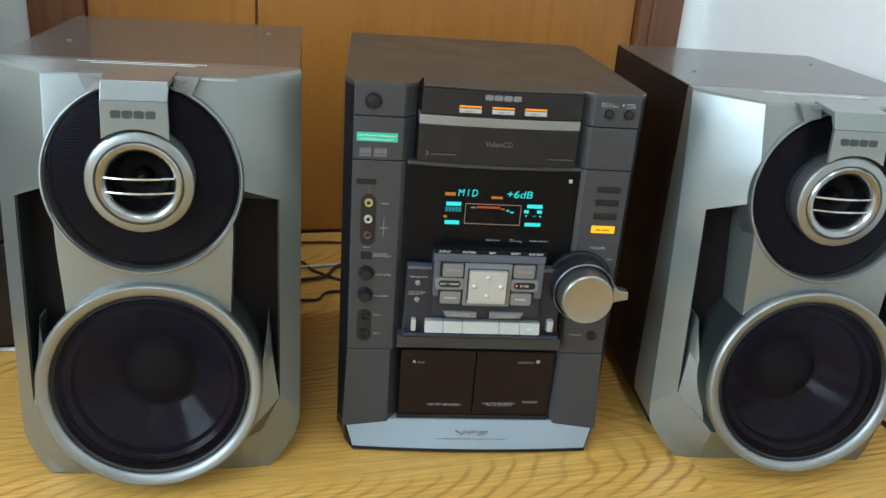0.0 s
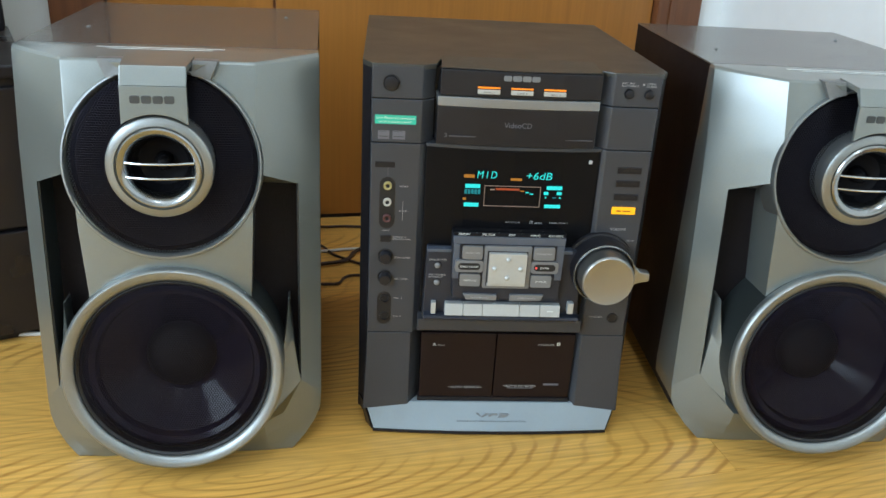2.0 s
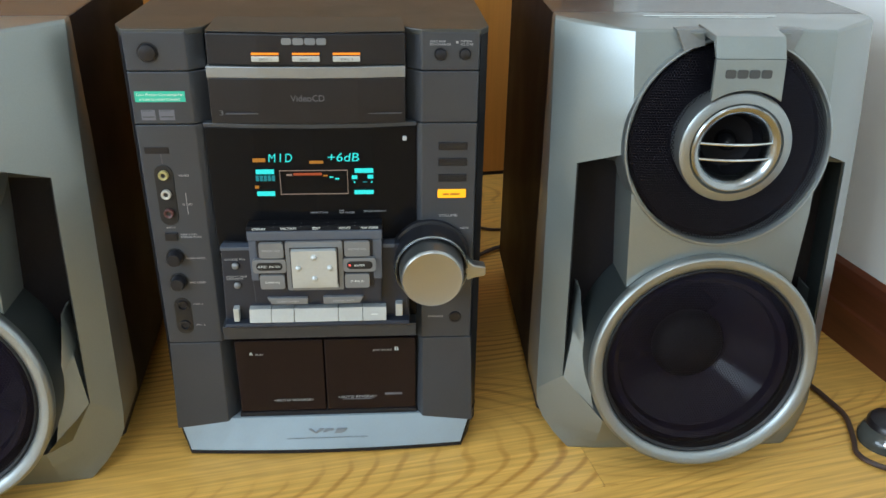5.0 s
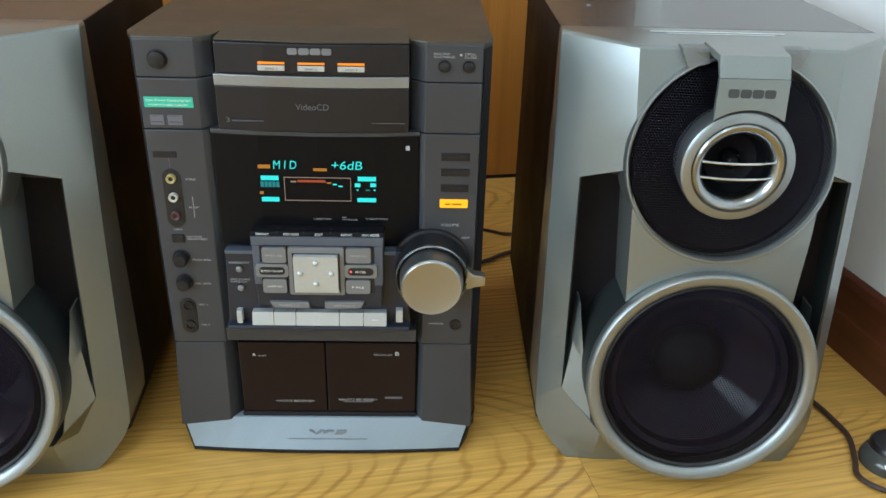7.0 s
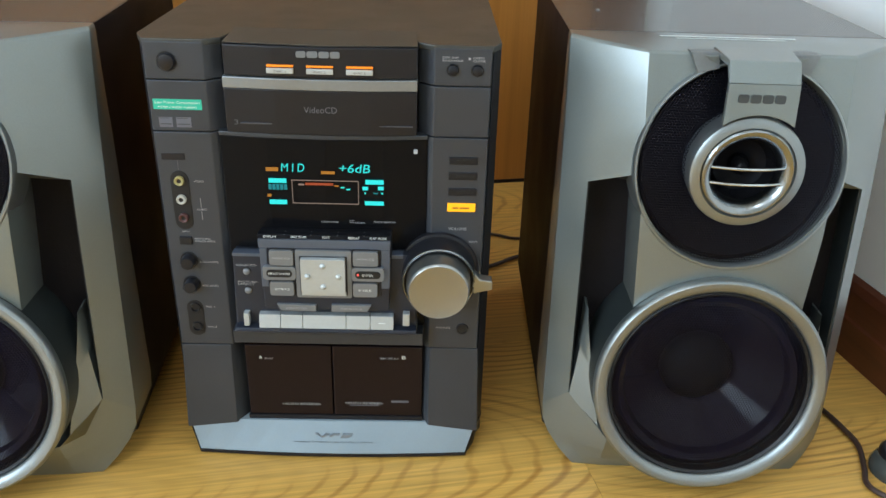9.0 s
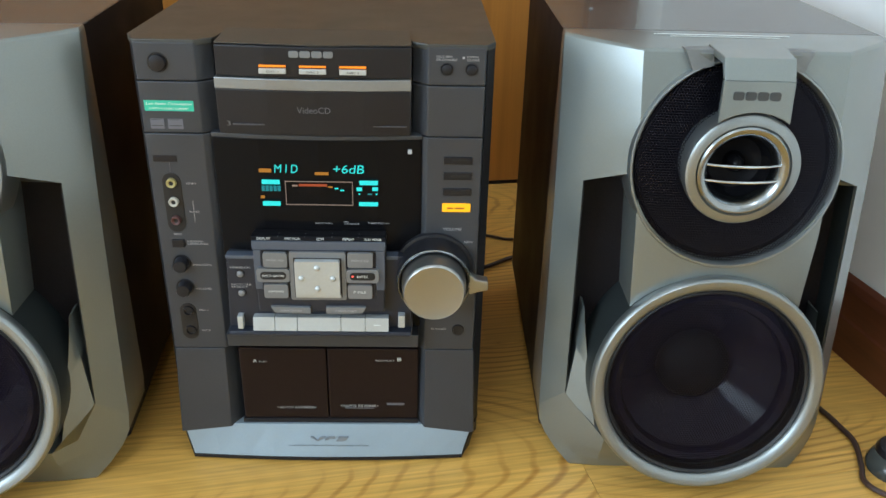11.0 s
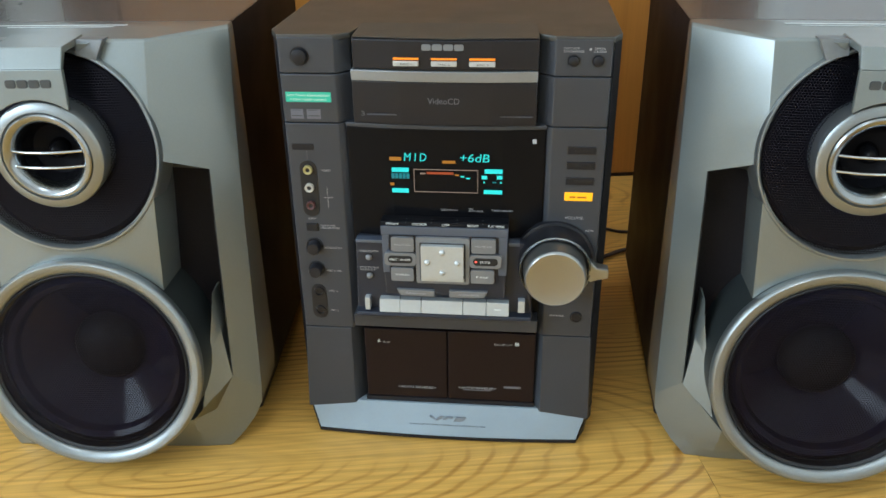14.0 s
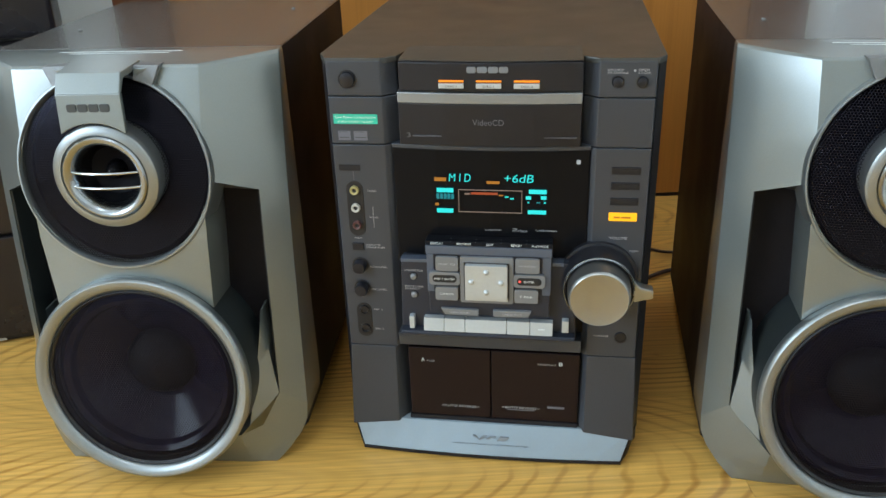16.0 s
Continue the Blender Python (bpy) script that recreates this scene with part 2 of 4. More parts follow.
CLEAR_GREY = material("clear_grey_plastic", (0.055, 0.058, 0.052), 0.15)


# ---- shape helpers ----
def part(name, bm, mat, parent=None, label="", smooth=False, sharp=0.6):
    me = bpy.data.meshes.new(name)
    bmesh.ops.recalc_face_normals(bm, faces=bm.faces)
    if smooth:
        for f in bm.faces:
            f.smooth = True
        for e in bm.edges:
            if len(e.link_faces) == 2 and e.calc_face_angle(0) > sharp:
                e.smooth = False
    bm.to_mesh(me)
    bm.free()
    me.materials.append(mat)
    ob = new(name, me)
    if parent is not None:
        ob.parent = parent
    if label:
        ob["label"] = label
    return ob


def empty(name, m, label, category, group="", kind=""):
    ob = new(name)
    ob.empty_display_size = 0.05
    ob.matrix_world = m
    return tagged(ob, label, category, group, kind)


def soften(bm, width, seg=2, where=None):
    if width > 0:
        edges = [e for e in bm.edges if len(e.link_faces) == 2 and e.calc_face_angle(0) > 0.3 and (where is None or where((e.verts[0].co + e.verts[1].co) / 2))]
        bmesh.ops.bevel(bm, geom=edges, offset=width, segments=seg, affect="EDGES", profile=0.6, clamp_overlap=True)
    return bm


def block(x0, x1, y0, y1, z0, z1, bevel=0.0006):
    bm = bmesh.new()
    bmesh.ops.create_cube(bm, size=1)
    for v in bm.verts:
        v.co = Vector(((x0 + x1) / 2 + v.co.x * (x1 - x0), (y0 + y1) / 2 + v.co.y * (y1 - y0), (z0 + z1) / 2 + v.co.z * (z1 - z0)))
    return soften(bm, bevel)


def prism(poly, axis, a0, a1, bevel=0.0):
    """Extrude a polygon: axis y takes (x, z), z takes (x, y), x takes (y, z)."""
    bm = bmesh.new()

    def place(p, a):
        return {"y": (p[0], a, p[1]), "z": (p[0], p[1], a), "x": (a, p[0], p[1])}[axis]
    low = [bm.verts.new(place(p, a0)) for p in poly]
    high = [bm.verts.new(place(p, a1)) for p in poly]
    bm.faces.new(low)
    bm.faces.new(high[::-1])
    n = len(poly)
    for k in range(n):
        bm.faces.new((low[k], low[(k + 1) % n], high[(k + 1) % n], high[k]))
    bmesh.ops.recalc_face_normals(bm, faces=bm.faces)
    return soften(bm, bevel)


def loft(rings, bevel=0.0, seg=2):
    bm = bmesh.new()
    rows = [[bm.verts.new(p) for p in ring] for ring in rings]
    n = len(rings[0])
    for a, b in zip(rows, rows[1:]):
        for k in range(n):
            bm.faces.new((a[k], a[(k + 1) % n], b[(k + 1) % n], b[k]))
    bm.faces.new(rows[0])
    bm.faces.new(rows[-1][::-1])
    bmesh.ops.recalc_face_normals(bm, faces=bm.faces)
    return soften(bm, bevel, seg)


def lathe(profile, cx, cy, cz, seg=64, tilt=0.0, a0=0.0, a1=360.0):
    """Turn (radius, depth) pairs round the front-to-back axis through (cx, cy, cz); tilt leans the top away."""
    bm = bmesh.new()
    full = a1 - a0 >= 359.9
    count = seg if full else seg + 1
    rot = Matrix.Rotation(radians(-tilt), 3, "X")
    grid = []
    for k in range(count):
        a = radians(a0 + (a1 - a0) * k / seg)
        row = []
        for r, d in profile:
            p = rot @ Vector((r * math.cos(a), d, r * math.sin(a)))
            row.append(bm.verts.new((cx + p.x, cy + p.y, cz + p.z)))
        grid.append(row)
    for k in range(seg):
        a, b = grid[k], grid[(k + 1) % count]
        for j in range(len(profile) - 1):
            bm.faces.new((a[j], b[j], b[j + 1], a[j + 1]))
    bmesh.ops.remove_doubles(bm, verts=bm.verts, dist=1e-6)
    return bm


def tube(points, radius, seg=10, resample=8):
    pts = []
    P = [Vector(p) for p in points]
    for k in range(len(P) - 1):
        a, b, c, d = P[max(k - 1, 0)], P[k], P[k + 1], P[min(k + 2, len(P) - 1)]
        for s in range(resample):
            t = s / resample
            pts.append(0.5 * (2 * b + (c - a) * t + (2 * a - 5 * b + 4 * c - d) * t * t + (3 * b - a - 3 * c + d) * t ** 3))
    pts.append(P[-1])
    bm = bmesh.new()
    rows = []
    for k, p in enumerate(pts):
        d = (pts[min(k + 1, len(pts) - 1)] - pts[max(k - 1, 0)]).normalized()
        side = d.cross(Vector((0, 0, 1)))
        side = side.normalized() if side.length > 1e-4 else Vector((1, 0, 0))
        up = side.cross(d)
        rows.append([bm.verts.new(p + radius * (side * math.cos(2 * math.pi * j / seg) + up * math.sin(2 * math.pi * j / seg))) for j in range(seg)])
    for a, b in zip(rows, rows[1:]):
        for j in range(seg):
            bm.faces.new((a[j], a[(j + 1) % seg], b[(j + 1) % seg], b[j]))
    bm.faces.new(rows[0])
    bm.faces.new(rows[-1][::-1])
    return bm


def lettering(words, x0, x1, z0, z1, y, mat, parent, name="lettering", shear=0.0):
    """Words set flat on a front, fitted to a box."""
    cu = bpy.data.curves.new(name, "FONT")
    cu.body, cu.extrude, cu.shear, cu.resolution_u = words, 0.0, shear, 3
    tmp = bpy.data.objects.new(name, cu)
    scene.collection.objects.link(tmp)
    me = bpy.data.meshes.new_from_object(tmp.evaluated_get(bpy.context.evaluated_depsgraph_get()))
    bpy.data.objects.remove(tmp)
    bpy.data.curves.remove(cu)
    co = np.zeros(len(me.vertices) * 3)
    me.vertices.foreach_get("co", co)
    co = co.reshape(-1, 3)
    lo, hi = co.min(0), co.max(0)
    for v in me.vertices:
        u, w = (v.co.x - lo[0]) / max(hi[0] - lo[0], 1e-6), (v.co.y - lo[1]) / max(hi[1] - lo[1], 1e-6)
        v.co = Vector((x0 + u * (x1 - x0), y, z0 + w * (z1 - z0)))
    me.materials.clear()
    me.materials.append(mat)
    ob = new(name, me)
    ob.parent = parent
    ob["label"] = "printed words " + words.replace("\n", " ")
    return ob


def hollow(obs, wells):
    """Cut the wells out of the solids for good."""
    cutters = []
    for bm in wells:
        bmesh.ops.recalc_face_normals(bm, faces=bm.faces)
        me = bpy.data.meshes.new("well")
        bm.to_mesh(me)
        bm.free()
        cutters.append(new("well", me))
    for ob in obs:
        for c in cutters:
            mod = ob.modifiers.new("well", "BOOLEAN")
            mod.operation, mod.object, mod.solver = "DIFFERENCE", c, "EXACT"
        for c in cutters:
            c.parent = ob.parent
        bpy.context.view_layer.update()
        me = bpy.data.meshes.new_from_object(ob.evaluated_get(bpy.context.evaluated_depsgraph_get()))
        ob.modifiers.clear()
        ob.data = me
    for c in cutters:
        bpy.data.objects.remove(c)


def rounded(x0, x1, z0, z1, r, n=5):
    pts = []
    for cx, cz, a in ((x1 - r, z1 - r, 0), (x0 + r, z1 - r, 90), (x0 + r, z0 + r, 180), (x1 - r, z0 + r, 270)):
        pts += [(cx + r * math.cos(radians(a + 90 * k / n)), cz + r * math.sin(radians(a + 90 * k / n))) for k in range(n + 1)]
    return pts


def lerp_table(table, z):
    for (z0, v0), (z1, v1) in zip(table, table[1:]):
        if z <= z1:
            t = max(0.0, (z - z0) / (z1 - z0))
            return v0 + (v1 - v0) * t
    return table[-1][1]


# ---- the room ----
ROOM = pose(0.84, 1.748, 0, 0, 0, 11.7)


def setting(name, bm, mat, label, category="", m=ROOM):
    ob = part(name, bm, mat)
    ob.matrix_world = m
    return tagged(ob, label, category or name.split("_")[0], kind="structure")


floor = setting("floor", block(-3.3, 0.2, -3.6, 0.2, -0.10, -0.004, 0), JOINT, "honey oak laminate floor laid in boards", "floor")
setting("ceiling", block(-3.3, 0.2, -3.6, 0.2, 2.5, 2.6, 0), CEILING, "plain white painted ceiling", "ceiling")
wall_back = prism([(-3.3, 0), (-1.115, 0), (-1.115, 2.12), (-0.036, 2.12), (-0.036, 0), (0.2, 0), (0.2, 2.5), (-3.3, 2.5)], "y", 0.0, 0.14)
setting("wall_back", wall_back, PAINT, "pale white painted wall round the timber door", "wall")
setting("wall_right", block(0.012, 0.15, -3.6, -0.0005, 0, 2.5, 0), PAINT, "pale white painted side wall", "wall")
bm = bmesh.new()
for v0, v1, z0, z1 in ((-3.6, -3.37, 0, 2.5), (-1.23, -0.0005, 0, 2.5), (-3.37, -1.23, 0, 0.78), (-3.37, -1.23, 2.02, 2.5)):
    corners = [[bm.verts.new((x, y, z)) for y, z in ((v0, z0), (v1, z0), (v1, z1), (v0, z1))] for x in (-3.3, -3.2)]
    bm.faces.new(corners[0])
    bm.faces.new(corners[1][::-1])
    for k in range(4):
        bm.faces.new((corners[0][k], corners[0][(k + 1) % 4], corners[1][(k + 1) % 4], corners[1][k]))
setting("wall_left", bm, PAINT, "white painted wall with a window opening", "wall")
# Unseen wall, toned down so less light bounces onto the silver fronts.
setting("wall_front", block(-3.2, 0.012, -3.6, -3.5, 0, 2.5, 0), PAINT_LOW_BOUNCE, "unseen closing wall facing the door, dulled to cut bounced light", "wall")

skirt = prism([(0.0115, 0), (0, 0), (0, 0.046), (0.0025, 0.049), (0.0025, 0.080), (0.006, 0.090), (0.0115, 0.095)], "y", -3.4, -0.012, 0.0008)
baseboard = setting("baseboard", skirt, BASE_WOOD, "dark red-brown stepped timber skirting board", "baseboard")

door = empty("door_1", ROOM, "closed orange varnished timber door in a red-brown frame", "door", kind="structure")
part("door_leaf", block(-0.783, -0.124, 0.004, 0.044, 0.004, 2.04, 0.002), DOOR_WOOD, door)
part("door_stile", block(-1.034, -0.787, 0.004, 0.044, 0.004, 2.04, 0.002), DOOR_WOOD, door)
part("groove_bead", block(-0.7868, -0.7832, 0.007, 0.02, 0.004, 2.04, 0.0008), JAMB_WOOD, door)
part("door_frame", prism([(-0.122, 0), (-0.0365, 0), (-0.0365, 2.119), (-0.122, 2.119)], "y", -0.012, 0.10, 0.003), JAMB_WOOD, door, "red-brown door post")
part("door_frame", prism([(-1.1145, 0), (-1.036, 0), (-1.036, 2.119), (-1.1145, 2.119)], "y", -0.012, 0.10, 0.003), JAMB_WOOD, door, "red-brown door post")
part("door_frame", prism([(-1.0355, 2.042), (-0.1225, 2.042), (-0.1225, 2.119), (-1.0355, 2.119)], "y", -0.012, 0.10, 0.003), JAMB_WOOD, door, "red-brown door head")
part("frame_bead", block(-0.100, -0.090, -0.016, -0.0125, 0.0, 2.1, 0.001), JAMB_WOOD, door)


# ---- loudspeakers ----
EDGE_Y = [(0.0, -0.062), (0.03, -0.061), (0.1, -0.054), (0.2, -0.045), (0.3, -0.033), (0.394, -0.0145)]
FRONT_Y = [(0.0, -0.086), (0.05, -0.103), (0.1, -0.103), (0.18, -0.096), (0.27, -0.092), (0.33, -0.080), (0.392, -0.064)]


def pocket_edge(z):
    """Depth of the crease where the pocket meets the outer moulding."""
    e, f = lerp_table(EDGE_Y, z), lerp_table(FRONT_Y, z)
    return e + (f - e) * (0.40 + (0.27 - z) * 0.45)


def loudspeaker(m, label):
    sp = empty("loudspeaker", m, label, "loudspeaker", "pair of loudspeakers")
    outline = [(0.1336, z) for z in (0.394, 0.30, 0.20, 0.10, 0.028)] + [(0.1050, 0.0)]
    outline = outline + [(-x, z) for x, z in outline[::-1]]
    rings = [[(x, lerp_table(EDGE_Y, z) + 0.003, z) for x, z in outline], [(x, 0.285, z) for x, z in outline]]
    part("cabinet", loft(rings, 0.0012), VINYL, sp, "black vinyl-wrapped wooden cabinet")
    part("top_panel", block(-0.1338, 0.1338, 0.0015, 0.2852, 0.3935, 0.3948, 0.0005), VINYL_TOP, sp, "satin vinyl top panel, grey-brown tone lifted for reflections")
    hw = 0.1351
    rows = []
    qx, back = 0.1155, 0.0005
    for z, c, zi in ((0.270, 0.078, 0.300), (0.318, 0.0788, 0.318), (0.34, 0.0794, 0.34), (0.365, 0.080, 0.365), (0.3915, 0.0806, 0.3915)):
        e, f = lerp_table(EDGE_Y, z), lerp_table(FRONT_Y, zi)
        mid = e + (lerp_table(FRONT_Y, z) - e) * 0.38
        zm = 0.281 if z < 0.3 else z
        rows.append([(-hw, e, z), (-qx, mid, zm), (-c, f, zi), (c, f, zi), (qx, mid, zm), (hw, e, z), (hw, back, z), (0.112, back, z), (-0.112, back, z), (-hw, back, z)])
    rows.append([(-hw + 0.001, -0.012, 0.3945), (-qx, -0.030, 0.3941), (-0.080, -0.062, 0.3935), (0.080, -0.062, 0.3935), (qx, -0.030, 0.3941), (hw - 0.001, -0.012, 0.3945), (hw - 0.001, 0.0, 0.3950), (0.112, 0.0, 0.3950), (-0.112, 0.0, 0.3950), (-hw + 0.001, 0.0, 0.3950)])
    bm = soften(loft(rows), 0.0010, 2, lambda p: p.z > 0.31)
    low = [f for f in bm.faces if all(v.co.z < 0.3005 for v in f.verts)]
    bmesh.ops.delete(bm, geom=low, context="FACES_ONLY")
    first = rows[0]
    mid_low, front_low = first[1][1], first[2][1]
    bm.faces.new([bm.verts.new(first[k]) for k in (1, 2, 3, 4, 7, 8)])
    for s in (-1, 1):
        ring = [first[k] for k in ((5, 4, 7, 6) if s > 0 else (0, 1, 8, 9))]
        previous = [bm.verts.new(p) for p in ring]
        for z in (0.245, 0.22, 0.16, 0.11, 0.0515):
            e, zi = lerp_table(EDGE_Y, z), max(z, 0.0795)
            b = pocket_edge(zi)
            ring = [bm.verts.new(p) for p in ((s * hw, e, z), (s * qx, b, zi), (s * 0.112, back, zi), (s * hw, back, z))]
            for k in range(4):
                bm.faces.new((previous[k], previous[(k + 1) % 4], ring[(k + 1) % 4], ring[k]))
            previous = ring
        bm.faces.new(previous)
    bmesh.ops.remove_doubles(bm, verts=bm.verts, dist=0.00002)
    bmesh.ops.recalc_face_normals(bm, faces=bm.faces)
    part("baffle", bm, SILVER, sp, "silver painted front moulding", True, 0.34)
    # Black sheet colours in the shade under the silver upper moulding.
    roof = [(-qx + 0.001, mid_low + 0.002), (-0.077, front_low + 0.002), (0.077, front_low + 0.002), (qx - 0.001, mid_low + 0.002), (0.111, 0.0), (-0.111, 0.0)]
    part("pocket_roof", loft([[(x, y, h - d) for (x, y), h in zip(roof, (0.281, 0.300, 0.300, 0.281, 0.270, 0.270))] for d in (0.0006, 0.0020)]), MATT_BLACK, sp, "black sheet under the silver upper moulding, for its shade")
    for s in (-1, 1):
        rows = []
        for z in (0.0800, 0.12, 0.17, 0.22, 0.2800):
            b = pocket_edge(z) if z < 0.27 else mid_low
            rows.append([(s * (qx - 0.0003), b + 0.0012, z), (s * (qx - 0.0016), b + 0.0016, z), (s * 0.1106, 0.0, z), (s * 0.1118, 0.0, z)])
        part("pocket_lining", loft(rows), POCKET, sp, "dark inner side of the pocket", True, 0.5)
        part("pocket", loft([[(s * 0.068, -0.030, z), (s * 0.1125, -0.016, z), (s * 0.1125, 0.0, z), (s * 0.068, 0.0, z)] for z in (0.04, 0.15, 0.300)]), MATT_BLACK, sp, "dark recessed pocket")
        rows = []
        for k in range(13):
            u = k / 12
            xo, yo, zo = 0.1050 + 0.0100 * u ** 1.4, -0.0660 - 0.0138 * u, 0.164 - 0.0845 * u
            xi, yi, zi = 0.1042 - 0.0167 * u ** 1.3, -0.0690 - 0.0285 * u, 0.164 - 0.113 * u
            rows.append([(s * xo, yo, zo), (s * xi, yi, zi), (s * (xi - 0.001), yi + 0.02, zi), (s * xo, yo + 0.02, zo)])
        part("fin", loft(rows), SILVER, sp, "silver crescent fin", True, 0.9)
    rows = []
    for z, w in ((0.15, 0.0705), (0.20, 0.073), (0.25, 0.0755), (0.30, 0.077)):
        f = lerp_table(FRONT_Y, z)
        rows.append([(-w, f, z), (w, f, z), (w - 0.004, 0.0, z), (-w + 0.004, 0.0, z)])
    part("centre_panel", loft(rows, 0.0015), SILVER, sp, "", True, 0.5)
    rows = []
    for z, w, k in ((0.0, 0.1050, 0.022), (0.002, 0.1075, 0.0215), (0.012, 0.1185, 0.015), (0.024, 0.1285, 0.007), (0.036, 0.1340, 0.001), (0.052, hw, 0.0)):
        e, f = lerp_table(EDGE_Y, z) - k, lerp_table(FRONT_Y, z)
        zq, zc = (0.080, 0.046) if z > 0.05 else (z, min(z, 0.03))
        q, b = w * 0.855, pocket_edge(zq) if z > 0.05 else e + (f - e) * (0.366 + 0.6 * (0.27 - z))
        rows.append([(-w, e, z), (-q, b, zq), (-0.080, f, zc), (0.080, f, zc), (q, b, zq), (w, e, z), (w, 0.0, z), (-w, 0.0, z)])
    part("lower_moulding", soften(loft(rows), 0.0012, 2, lambda p: p.z < 0.02), SILVER, sp, "", True, 0.5)

    cx, cy, cz, lean = 0.0, -0.1092, 0.1141, 7.6
    my, mz, tilt = -0.0813, 0.3062, 9.4
    wells = [lathe([(0.0, -0.12), (0.0875, -0.12), (0.0875, 0.054), (0.0, 0.054)], cx, cy, cz, 64, lean), lathe([(0.0, -0.1), (0.0815, -0.1), (0.0815, 0.036), (0.0, 0.036)], 0, my, mz, 64, tilt)]
    hollow([o for o in sp.children if o.name.split(".")[0] in ("baffle", "centre_panel", "lower_moulding", "cabinet", "pocket", "pocket_roof", "fin")], wells)

    # woofer
    def turned(profile, seg=96, a0=0.0, a1=360.0):
        return lathe([(r * 0.960, d) for r, d in profile], cx, cy, cz, seg, lean, a0, a1)

    part("woofer_housing", turned([(0.1035, 0.085), (0.1042, 0.004), (0.1035, -0.002), (0.100, -0.003)]), POCKET, sp, "dark green-grey round housing", smooth=True)
    part("woofer_ring", turned([(0.1030, 0.004), (0.1050, 0.0), (0.1050, -0.0045), (0.1040, -0.0075), (0.1020, -0.0090), (0.0985, -0.0088), (0.0945, -0.0070), (0.0927, -0.0050), (0.0915, -0.001), (0.0913, 0.012)]), RIM, sp, "wide bright silver ring", True)
    part("woofer_gasket", turned([(0.0922, -0.0035), (0.0905, -0.0050), (0.0885, -0.0030), (0.0880, 0.005)]), BLACK, sp, "", True)
    part("woofer_grille", turned([(0.0892, -0.0025), (0.07, -0.0055), (0.045, -0.0075), (0.02, -0.0083), (0.0, -0.0085)]), GRILLE, sp, "dark perforated metal grille", True)
    part("woofer_cone", turned([(0.0900, 0.012), (0.0860, 0.006), (0.0810, 0.002), (0.0760, 0.005), (0.0735, 0.012), (0.055, 0.025), (0.034, 0.041)]), CONE, sp, "dark glossy woofer cone", True)
    part("dust_cap", turned([(0.0352, 0.042), (0.0345, 0.037), (0.028, 0.029), (0.018, 0.023), (0.008, 0.0200), (0.0, 0.0195)]), MATT_BLACK, sp, "matt black dust cap", True)
    part("arc_trim", lathe([(0.1040, 0.020), (0.1040, 0.0075), (0.1058, 0.0070), (0.1066, 0.0090), (0.1066, 0.020)], cx, cy, cz, 48, lean, 48, 132), SILVER, sp, "", True)

    # mid driver with the tweeter before it
    part("mid_ring", lathe([(0.0850, 0.030), (0.0858, 0.002), (0.0856, -0.002), (0.0846, -0.0040), (0.0832, -0.0042), (0.0818, -0.0020), (0.0812, 0.001), (0.0808, 0.012)], 0, my, mz, 96, tilt), RIM, sp, "thin silver ring", True)
    part("mid_grille", lathe([(0.0812, 0.0025), (0.080, 0.0005), (0.065, -0.0012), (0.040, -0.0015)], 0, my, mz, 96, tilt), GRILLE, sp, "dark perforated metal grille", True)
    part("mid_cone", lathe([(0.0815, 0.014), (0.076, 0.009), (0.070, 0.014), (0.045, 0.028), (0.030, 0.031)], 0, my, mz, 96, tilt), MATT_BLACK, sp, "", True)
    ty, tz = -0.1003, 0.3080
    part("tweeter_ring", lathe([(0.0430, 0.030), (0.0450, 0.010), (0.0453, 0.004), (0.0446, 0.0010), (0.0425, -0.0006), (0.0372, -0.0012), (0.0366, 0.0006), (0.0360, 0.0010)], 0, ty, tz, 80, 0), RIM, sp, "brushed silver tweeter ring", True)
    part("tweeter_bezel", lathe([(0.0362, 0.003), (0.0358, -0.0012), (0.0345, -0.0026), (0.0325, -0.0026), (0.0300, -0.0010), (0.0275, 0.0025), (0.0263, 0.0060), (0.0258, 0.0095), (0.0250, 0.0120)], 0, ty, tz, 80, 0), BEZEL, sp, "chrome bezel", True)
    part("tweeter_horn", lathe([(0.0254, 0.0105), (0.0240, 0.015), (0.0215, 0.019), (0.0205, 0.022)], 0, ty, tz, 64, 0), SMOKE, sp, "glossy black horn", True)
    part("tweeter_cone", lathe([(0.0210, 0.0205), (0.018, 0.023), (0.014, 0.025), (0.006, 0.026), (0.0, 0.026)], 0, ty, tz, 64, 0), MATT_BLACK, sp, "", True)
    part("phase_plug", lathe([(0.0085, 0.027), (0.0080, 0.020), (0.0060, 0.014), (0.003, 0.011), (0.0, 0.0100)], 0.0, ty, tz, 32, 0), SMOKE, sp, "glossy black phase plug", True)
    for z in (0.3128, 0.3000):
        half = 0.0290
        part("tweeter_bar", tube([(-half, ty + 0.001, z), (-half * 0.5, ty - 0.0030, z), (0, ty - 0.0042, z), (half * 0.5, ty - 0.0030, z), (half, ty + 0.001, z)], 0.0011), CHROME, sp, "curved chrome bar", True)

    # bracket with the maker's plate
    prof = [(-0.058, 0.3968), (-0.0920, 0.3940), (-0.1000, 0.3788), (-0.0955, 0.3788), (-0.088, 0.389), (-0.058, 0.391)]
    bm = prism(prof, "x", -0.0268, 0.0268, 0.0)
    for v in bm.verts:
        if v.co.y > -0.06:
            v.co.x *= 1.10
    part("bracket", soften(bm, 0.0009), SILVER, sp, "folded silver bracket")
    arc = [(0.0475 * math.cos(radians(a)), 0.3080 + 0.0475 * math.sin(radians(a))) for a in (125, 117, 108, 99, 90, 81, 72, 63, 55)]
